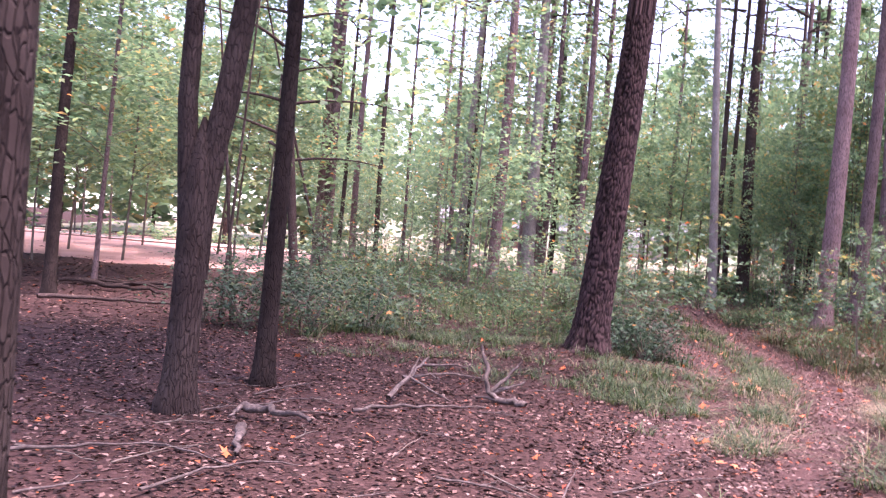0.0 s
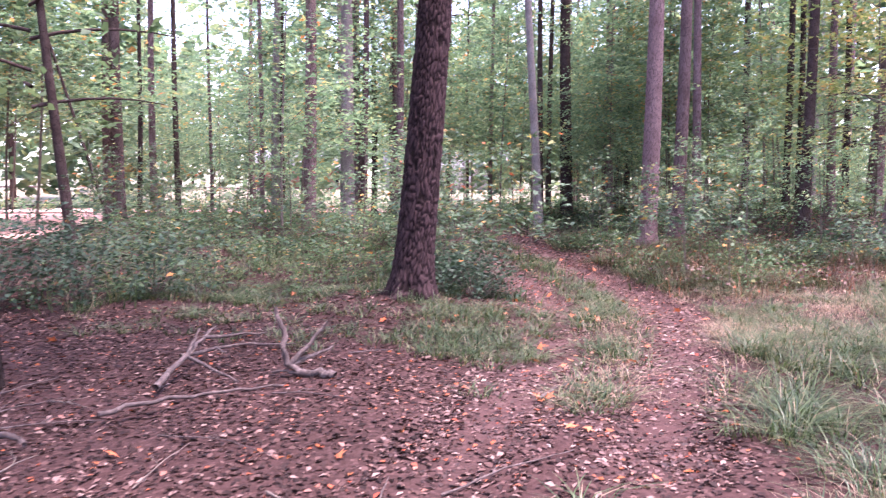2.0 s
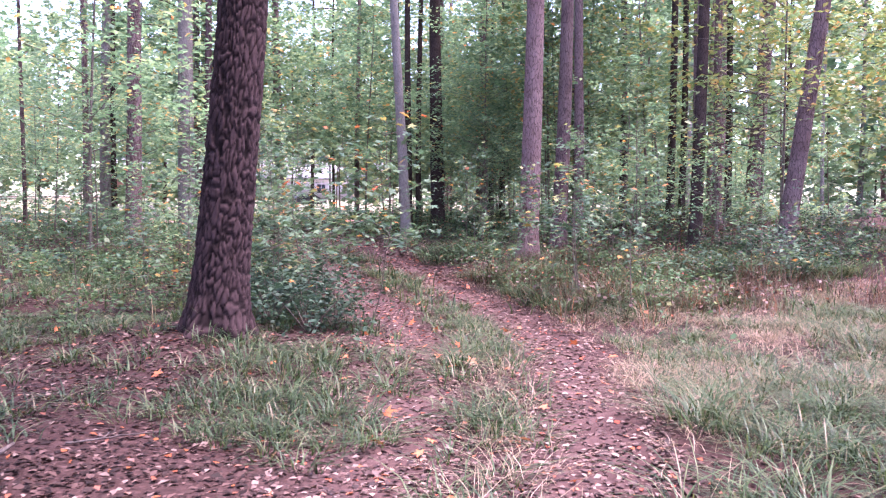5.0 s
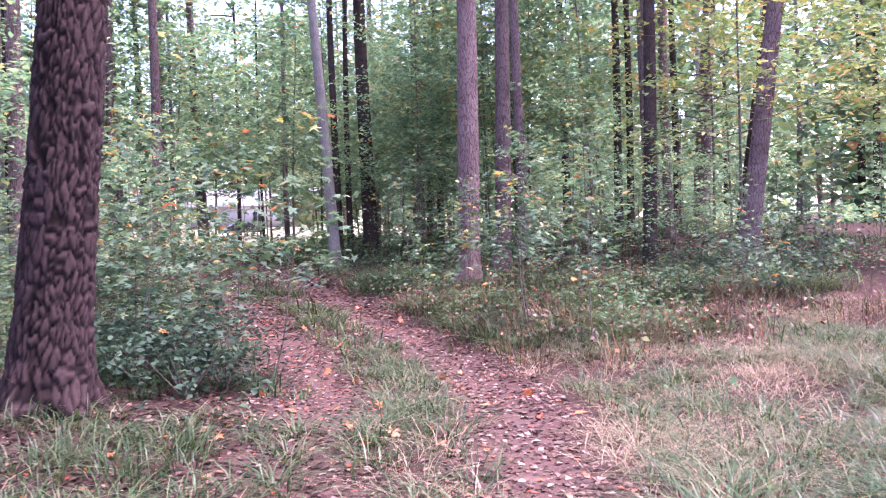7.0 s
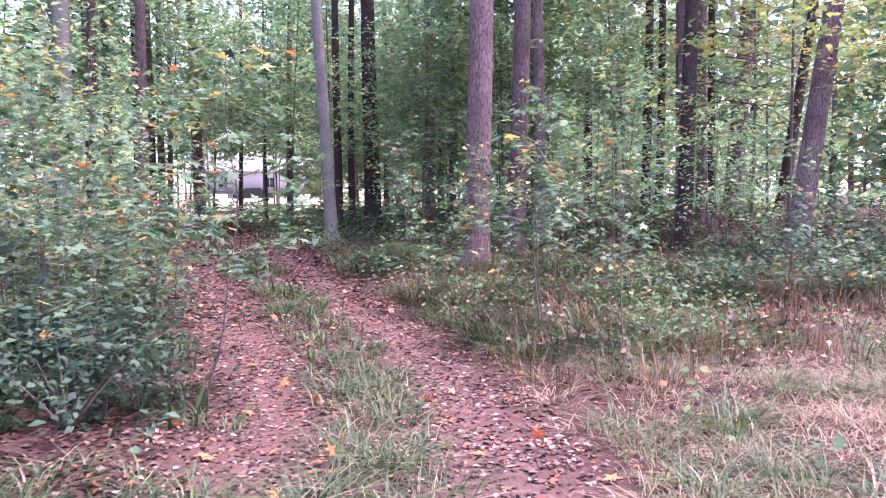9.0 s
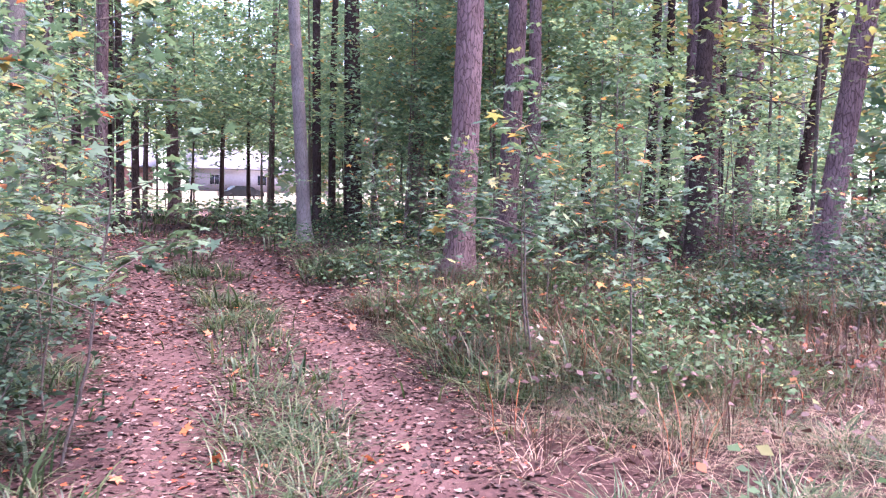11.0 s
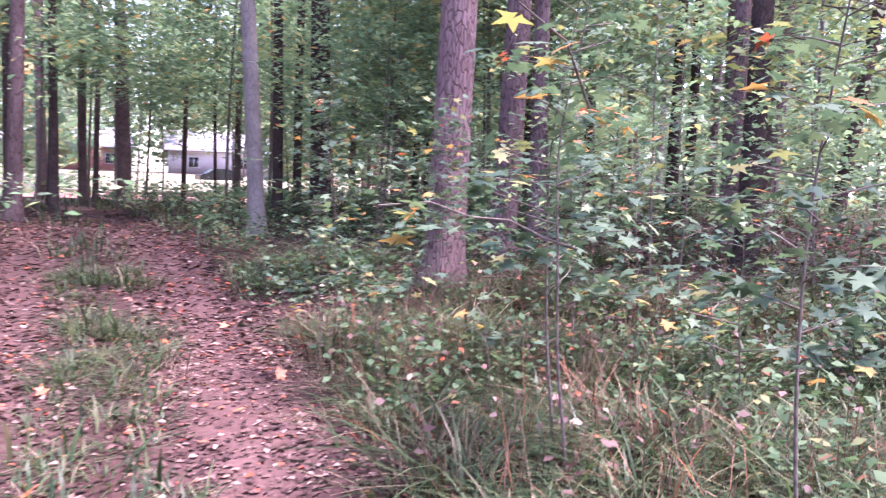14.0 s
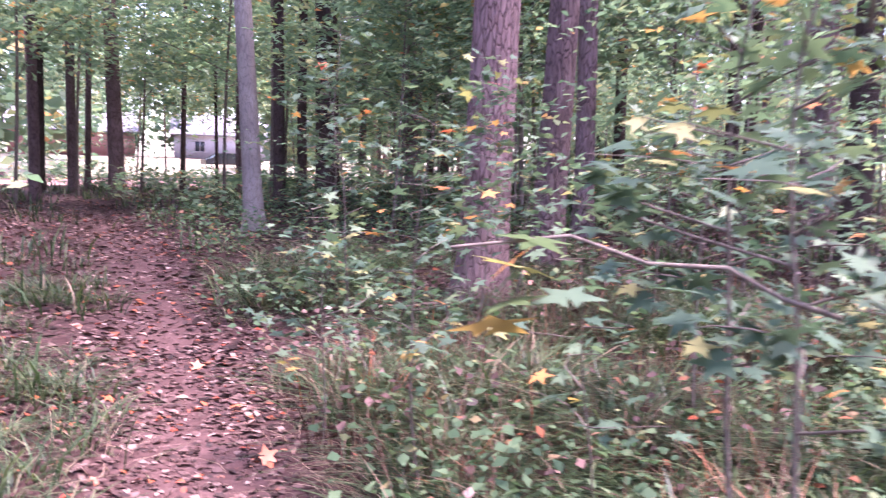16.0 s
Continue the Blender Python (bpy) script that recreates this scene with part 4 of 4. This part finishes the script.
tagged(put("track_fallen_leaves", mesh_of("track_fallen_leaves", *litter(34000, 3.0, 9.8, 18, 34, lambda x, y, p: p < np.where(off_track(x, y) < 0.7, 0.95, 0.4), 104, 0.065), M_LITTER_DRY)), "brown fallen leaves along the track", "leaves", kind="stuff")
tagged(put("side_fallen_leaves", mesh_of("side_fallen_leaves", *litter(26000, -18, -4.2, 1.5, 23, lambda x, y, p: p < 0.9, 103, 0.075), M_LITTER)), "brown fallen leaves over the bare clearing", "leaves", kind="stuff")

# pale leaf colours here stand in for a sunlit patch of floor
tagged(put("sunlit_fallen_leaves", mesh_of("sunlit_fallen_leaves", *litter(16000, 8.6, 19, 17.5, 25, lambda x, y, p: p < 0.9 * patchy(x, y, 0.6, 1.5) + 0.2, 106, 0.085), M_LITTER_DRY)), "dry tan and orange fallen leaves under the saplings, paled as if sunlit", "leaves", kind="stuff")

# large bright leaves lying singly on the track
g = np.random.default_rng(111)
M_ORANGE = material("orange_leaf", leaf([(0.0, (0.36, 0.07, 0.035)), (0.6, (0.48, 0.13, 0.05)), (1.0, (0.45, 0.27, 0.2))], 0.5, 0.1))
BIG = [mesh_of("fallen_leaf", *star_leaves(np.array([[0, 0, 0.02]]), 0.062, np.random.default_rng(300 + k), 0.0), M_ORANGE) for k in range(5)]
for k in range(80):
    y = g.uniform(4, 20)
    x = (rut_l(y) if k % 2 else rut_r(y)) + g.normal(0, 0.45) if k % 4 else g.uniform(-2.5, 4)
    o = put("fallen_leaf", BIG[k % 5])
    o.location, o.rotation_euler = (x, y, float(height(np.float64(x), np.float64(y))) + 0.012), (g.normal(0, 0.12), g.normal(0, 0.12), g.uniform(0, 6.28))
    tagged(o, "large orange star-shaped fallen leaf on the floor", "leaf", "bright fallen leaves")


# ---- dead wood ----
def lie(x, y):
    return float(height(np.float64(x), np.float64(y)))


def limb(name, label, points, r, twigs=(), mat=None, category="branch", end=0.35):
    """A lying branch along points, with side twigs given as (point index, dx, dy, dz)."""
    p = np.array(points, float)
    u = np.linspace(0, len(p) - 1, len(p) * 4)
    k = np.clip(u.astype(int), 0, len(p) - 2)
    w = (u - k)[:, None]
    line = p[k] * (1 - w) + p[k + 1] * w
    gg = np.random.default_rng(int(abs(p[0, 0]) * 100) + 5)
    line[1:-1] += gg.normal(0, r * 0.35, (len(line) - 2, 3))
    root = tagged(put(name, mesh_of(name, *tube(line, r * np.linspace(1, end, len(line)), 9, 0.08, 2), mat or M_DEAD, True)), label, category)
    for i, dx, dy, dz in twigs:
        q = line[min(i * 4, len(line) - 1)]
        uu = np.linspace(0, 1, 7)[:, None]
        tl = q + uu * np.array([dx, dy, dz]) + gg.normal(0, 0.012, (7, 3)) * uu
        put("side_branch", mesh_of("side_branch", *tube(tl, r * 0.62 * np.linspace(1, 0.35, 7), 7, 0.08, 3), mat or M_DEAD, True), root)
    return root


limb("forked_branch", "broken grey forked branch standing up from the leaves", [(1.05, 9.05, 0.03), (0.85, 9.15, 0.04), (0.62, 9.2, 0.12), (0.60, 9.35, 0.42), (0.54, 9.4, 0.62)], 0.045, ((2, 0.35, 0.1, 0.36), (1, -0.35, 0.1, 0.02), (2, 0.42, 0.25, 0.12)))
limb("dead_branch", "grey dead branch lying on the leaf litter", [(-1.75, 7.75, 0.05), (-1.45, 7.6, 0.07), (-1.05, 7.35, 0.04)], 0.05, ((0, -0.05, -0.25, -0.03),))
limb("dead_branch", "pale broken stick end on the leaf litter", [(-1.55, 6.9, 0.06), (-1.5, 6.5, 0.04), (-1.40, 6.05, 0.05)], 0.04)
limb("dead_branch", "long thin grey stick on the leaf litter", [(-2.9, 5.75, 0.03), (-2.4, 6.0, 0.05), (-1.95, 6.2, 0.04)], 0.016)
limb("dead_branch", "thin pale stick on the leaf litter", [(-1.75, 5.1, 0.03), (-1.5, 5.6, 0.05), (-1.2, 5.95, 0.03), (-0.9, 6.0, 0.02)], 0.013)
limb("dead_branch", "long dark stick across the leaf litter", [(-0.75, 8.1, 0.02), (-0.3, 8.4, 0.05), (0.15, 8.65, 0.03), (0.6, 8.8, 0.02)], 0.022)
limb("dead_branch", "pale broken branch with bare side twigs", [(-0.45, 8.9, 0.03), (-0.2, 9.8, 0.22), (-0.05, 10.4, 0.30)], 0.03, ((1, 0.5, -0.5, -0.15), (1, 0.1, 0.3, 0.2), (2, 0.6, -0.1, 0.05)))
limb("dead_branch", "bare grey branch on the leaf litter", [(-0.35, 9.9, 0.10), (0.1, 10.2, 0.14), (0.75, 10.5, 0.08)], 0.024, ((1, 0.1, -0.4, 0.02),))
limb("stick", "short pale peeled stick on the track", [(2.6, 7.95, 0.02), (2.85, 8.2, 0.04), (3.04, 8.43, 0.03)], 0.018)
limb("stick", "small twig upright in the leaves", [(0.95, 5.6, 0.01), (1.02, 5.8, 0.08), (1.1, 5.95, 0.16)], 0.009)
for k, (x0, y0, x1, y1, r) in enumerate(((-7.7, 19.0, -5.2, 20.0, 0.06), (-8.6, 18.6, -6.4, 19.4, 0.05), (-8.2, 19.6, -6.0, 18.8, 0.045), (-7.4, 15.2, -4.6, 17.3, 0.05), (-7.9, 18.3, -6.2, 18.5, 0.07))):
    limb("dead_branch", "dark fallen branch of a brush pile", [(x0, y0, lie(x0, y0) + 0.06 + 0.03 * k), ((x0 + x1) / 2, (y0 + y1) / 2, lie((x0 + x1) / 2, (y0 + y1) / 2) + 0.13), (x1, y1, lie(x1, y1) + 0.05)], r, ((1, 0.3, 0.3, 0.1),), M_DARK)
limb("dead_branch", "crooked dark fallen branch in the grass", [(8.0, 37.2, lie(8, 37.2) + 0.05), (8.5, 37.6, lie(8.5, 37.6) + 0.35), (9.0, 37.3, lie(9, 37.3) + 0.1), (9.6, 37.9, lie(9.6, 37.9) + 0.25)], 0.05, (), M_DARK)
g = np.random.default_rng(141)
for k in range(26):
    x0, y0, a, L = g.uniform(-3.2, 1.6), g.uniform(4.6, 11.5), g.uniform(-0.9, 1.3), g.uniform(0.35, 1.1)
    x1, y1 = x0 + L * math.cos(a), y0 + L * math.sin(a)
    limb("stick", "thin dark twig lying in the leaf litter", [(x0, y0, lie(x0, y0) + 0.015), ((x0 + x1) / 2 + g.normal(0, 0.03), (y0 + y1) / 2 + g.normal(0, 0.03), lie((x0 + x1) / 2, (y0 + y1) / 2) + 0.04), (x1, y1, lie(x1, y1) + 0.02)], g.uniform(0.005, 0.012), ((1, 0.16 * math.cos(a + 0.7), 0.16 * math.sin(a + 0.7), 0.03),), M_DEAD if k % 3 else M_TWIG)
# pale bare limbs of a dying tree over the undergrowth
for k, (z, L) in enumerate(((3.1, 1.7), (3.5, 1.9), (3.9, 1.5), (4.4, 1.8), (4.9, 1.4))):
    x, y = 15.1, 22.0
    limb("bare_limb", "bare pale dead limb reaching from a slim trunk", [(x, y, z), (x + 0.35 * L, y - 0.3 * L, z + 0.12), (x + 0.7 * L, y - 0.65 * L, z - 0.05), (x + L, y - 0.85 * L, z + 0.1)], 0.022, ((1, 0.25, -0.35, 0.12), (2, 0.2, -0.1, -0.2)))


# ---- the far edge: woods, a house, a parked car ----
g = np.random.default_rng(121)
tr, cl = [], []
for k in range(400):
    a = g.uniform(-1.5, 1.5) if k % 6 else g.uniform(1.5, 4.8)
    R = g.uniform(48, 150)
    x, y = 4 + R * np.sin(a), 12 + R * np.cos(a)
    if y > 40 and abs(x - (5.6 + 0.14 * (y - 11.8))) < 5 and y < 112:
        continue
    h = g.uniform(13, 24)
    z = np.linspace(-0.2, h, 5)
    if k % 3 == 0:
        tr.append(tube(np.stack([x + 0.02 * z, y + 0 * z, z + lie(x, y)], 1), g.uniform(0.12, 0.25) * (1 - 0.7 * z / h), 6))
    n = 270
    zz = h * g.uniform(0.04, 1.0, n) ** 0.8
    w = 3.8 * np.sin(np.pi * np.clip(zz / h, 0.08, 0.97)) * np.sqrt(g.uniform(0, 1, n))
    aa = g.uniform(0, 6.28, n)
    cl.append(np.stack([x + w * np.cos(aa), y + w * np.sin(aa), zz + lie(x, y)], 1))
for k in range(46):
    x, y, h, n = g.uniform(-8, 62), g.uniform(130, 150), g.uniform(14, 24), 300
    zz = h * g.uniform(0.02, 1.0, n) ** 0.8
    w = 4.5 * np.sin(np.pi * np.clip(zz / h, 0.1, 0.97)) * np.sqrt(g.uniform(0, 1, n))
    aa = g.uniform(0, 6.28, n)
    cl.append(np.stack([x + w * np.cos(aa), y + w * np.sin(aa), zz + lie(x, y)], 1))
tagged(put("far_trunks", mesh_of("far_trunks", *join(tr), M_DARK)), "trunks of distant trees", "trees", kind="stuff")
tagged(put("far_woods", mesh_of("far_woods", *leaves_at(np.concatenate(cl), 1.1, g, 0.45, 0.75), M_LEAF)), "distant leafy green woods", "trees", kind="stuff")

g = np.random.default_rng(131)
cl = []
for k in range(480):
    a, R = g.uniform(-1.9, 1.9), g.uniform(40, 80)
    x, y = 4 + R * np.sin(a), 12 + R * np.cos(a)
    if abs(x - (5.6 + 0.15 * (y - 11.8))) < 6 or (-30 < x < -7 and y < 62):
        continue
    n = 22
    cl.append(np.stack([x + g.normal(0, 1.3, n), y + g.normal(0, 1.3, n), lie(x, y) + np.abs(g.normal(0, 1, n)) * g.uniform(0.7, 2.6)], 1))
tagged(put("far_bushes", mesh_of("far_bushes", *leaves_at(np.concatenate(cl), 0.55, g, 0.45, 0.75), M_LEAF)), "leafy bushes at the far edge of the wood", "bushes", kind="stuff")

M_SIDING = plain("pale_siding", (0.30, 0.27, 0.28), (0.38, 0.345, 0.36), 4.0, 0.7)
M_ROOF = plain("grey_shingle", (0.16, 0.15, 0.17), (0.26, 0.25, 0.28), 6.0, 0.9)
M_WINDOW = plain("dark_window_glass", (0.02, 0.025, 0.03), (0.03, 0.035, 0.04), 2.0, 0.1)
M_BRICK = plain("red_brick", (0.30, 0.13, 0.10), (0.42, 0.2, 0.16), 9.0, 0.9)
M_CAR = plain("dark_car_paint", (0.03, 0.03, 0.035), (0.05, 0.05, 0.055), 1.0, 0.25, 0.3)
M_TYRE = plain("tyre_rubber", (0.015, 0.015, 0.016), (0.03, 0.03, 0.03), 8.0, 0.85)


def box(x0, x1, y0, y1, z0, z1):
    v = np.array([(x, y, z) for x in (x0, x1) for y in (y0, y1) for z in (z0, z1)], float)
    return v, np.array([(0, 1, 3, 2), (4, 6, 7, 5), (0, 4, 5, 1), (2, 3, 7, 6), (0, 2, 6, 4), (1, 5, 7, 3)])


def house(x, y, w, d, h, wall_mat, turn=0.0, label=""):
    root = new("house")
    root.location, root.rotation_euler = (x, y, lie(x, y)), (0, 0, turn)
    tagged(root, label, "house", "houses beyond the wood")
    put("wall", mesh_of("wall", *box(-w / 2, w / 2, 0, d, -0.1, h), wall_mat), root)
    rv = np.array([(-w / 2 - 0.5, -0.6, h), (w / 2 + 0.5, -0.6, h), (w / 2 + 0.5, d / 2, h + 2.6), (-w / 2 - 0.5, d / 2, h + 2.6), (-w / 2 - 0.5, d + 0.6, h), (w / 2 + 0.5, d + 0.6, h)], float)
    v = np.concatenate([rv, rv - [0, 0, 0.22]])
    put("roof", mesh_of("roof", v, np.array([(0, 1, 2, 3), (3, 2, 5, 4), (7, 6, 9, 8), (8, 9, 10, 11), (6, 7, 1, 0), (4, 5, 11, 10)]), M_ROOF), root)
    for i in range(3):
        wx = -w / 2 + w * (i + 0.5) / 3
        win = put("window", mesh_of("frame", *join([box(wx - 0.65, wx - 0.55, -0.06, 0.02, 0.9, 2.2), box(wx + 0.55, wx + 0.65, -0.06, 0.02, 0.9, 2.2), box(wx - 0.55, wx + 0.55, -0.06, 0.02, 2.1, 2.2), box(wx - 0.7, wx + 0.7, -0.1, 0.02, 0.82, 0.9), box(wx - 0.03, wx + 0.03, -0.05, 0.02, 0.9, 2.1)]), M_SIDING), root)
        put("pane", mesh_of("pane", *box(wx - 0.55, wx + 0.55, -0.02, 0.01, 0.9, 2.1), M_WINDOW), win)
    put("door", mesh_of("door", *box(w / 2 - 1.6, w / 2 - 0.7, -0.05, 0.02, 0.0, 2.05), M_BRICK), root)


house(26.0, 118, 18, 9, 3.0, M_SIDING, -0.1, "pale low house with a grey roof beyond the lawn")
house(6.0, 124, 14, 8, 3.0, M_BRICK, 0.1, "red brick low house beyond the lawn")


def car(x, y, turn):
    root = new("car")
    root.location, root.rotation_euler = (x, y, lie(x, y) + 0.05), (0, 0, turn)
    tagged(root, "dark parked car on the far lawn", "car")
    prof = np.array([(-2.2, 0.35), (-2.25, 0.8), (-1.5, 0.95), (-0.8, 1.45), (0.7, 1.48), (1.5, 0.98), (2.2, 0.85), (2.25, 0.4)])
    n = len(prof)
    v = np.concatenate([np.stack([prof[:, 0], np.full(n, s * 0.85), prof[:, 1]], 1) for s in (-1, 1)])
    bm = bmesh.new()
    vs = [bm.verts.new(c) for c in v]
    bm.faces.new(vs[:n]), bm.faces.new(vs[n:][::-1])
    for i in range(n):
        bm.faces.new((vs[i], vs[(i + 1) % n], vs[n + (i + 1) % n], vs[n + i]))
    bmesh.ops.bevel(bm, geom=bm.edges[:], offset=0.06, segments=2, affect="EDGES")
    me = bpy.data.meshes.new("body")
    bm.to_mesh(me)
    bm.free()
    me.materials.append(M_CAR)
    put("body", me, root)
    for sy in (-1, 1):
        put("side_window", mesh_of("side_window", np.array([(-1.1, sy * 0.86, 1.0), (1.2, sy * 0.86, 1.0), (0.65, sy * 0.86, 1.38), (-0.7, sy * 0.86, 1.38)]), np.array([(0, 1, 2, 3)]), M_WINDOW), root)
        for sx in (-1.4, 1.4):
            t = np.linspace(-0.11, 0.11, 4)
            put("wheel", mesh_of("wheel", *tube(np.stack([sx + 0 * t, sy * 0.8 + t, 0.32 + 0 * t], 1), [0.27, 0.32, 0.32, 0.27], 18), M_TYRE), root)


car(19.5, 96, 0.2)
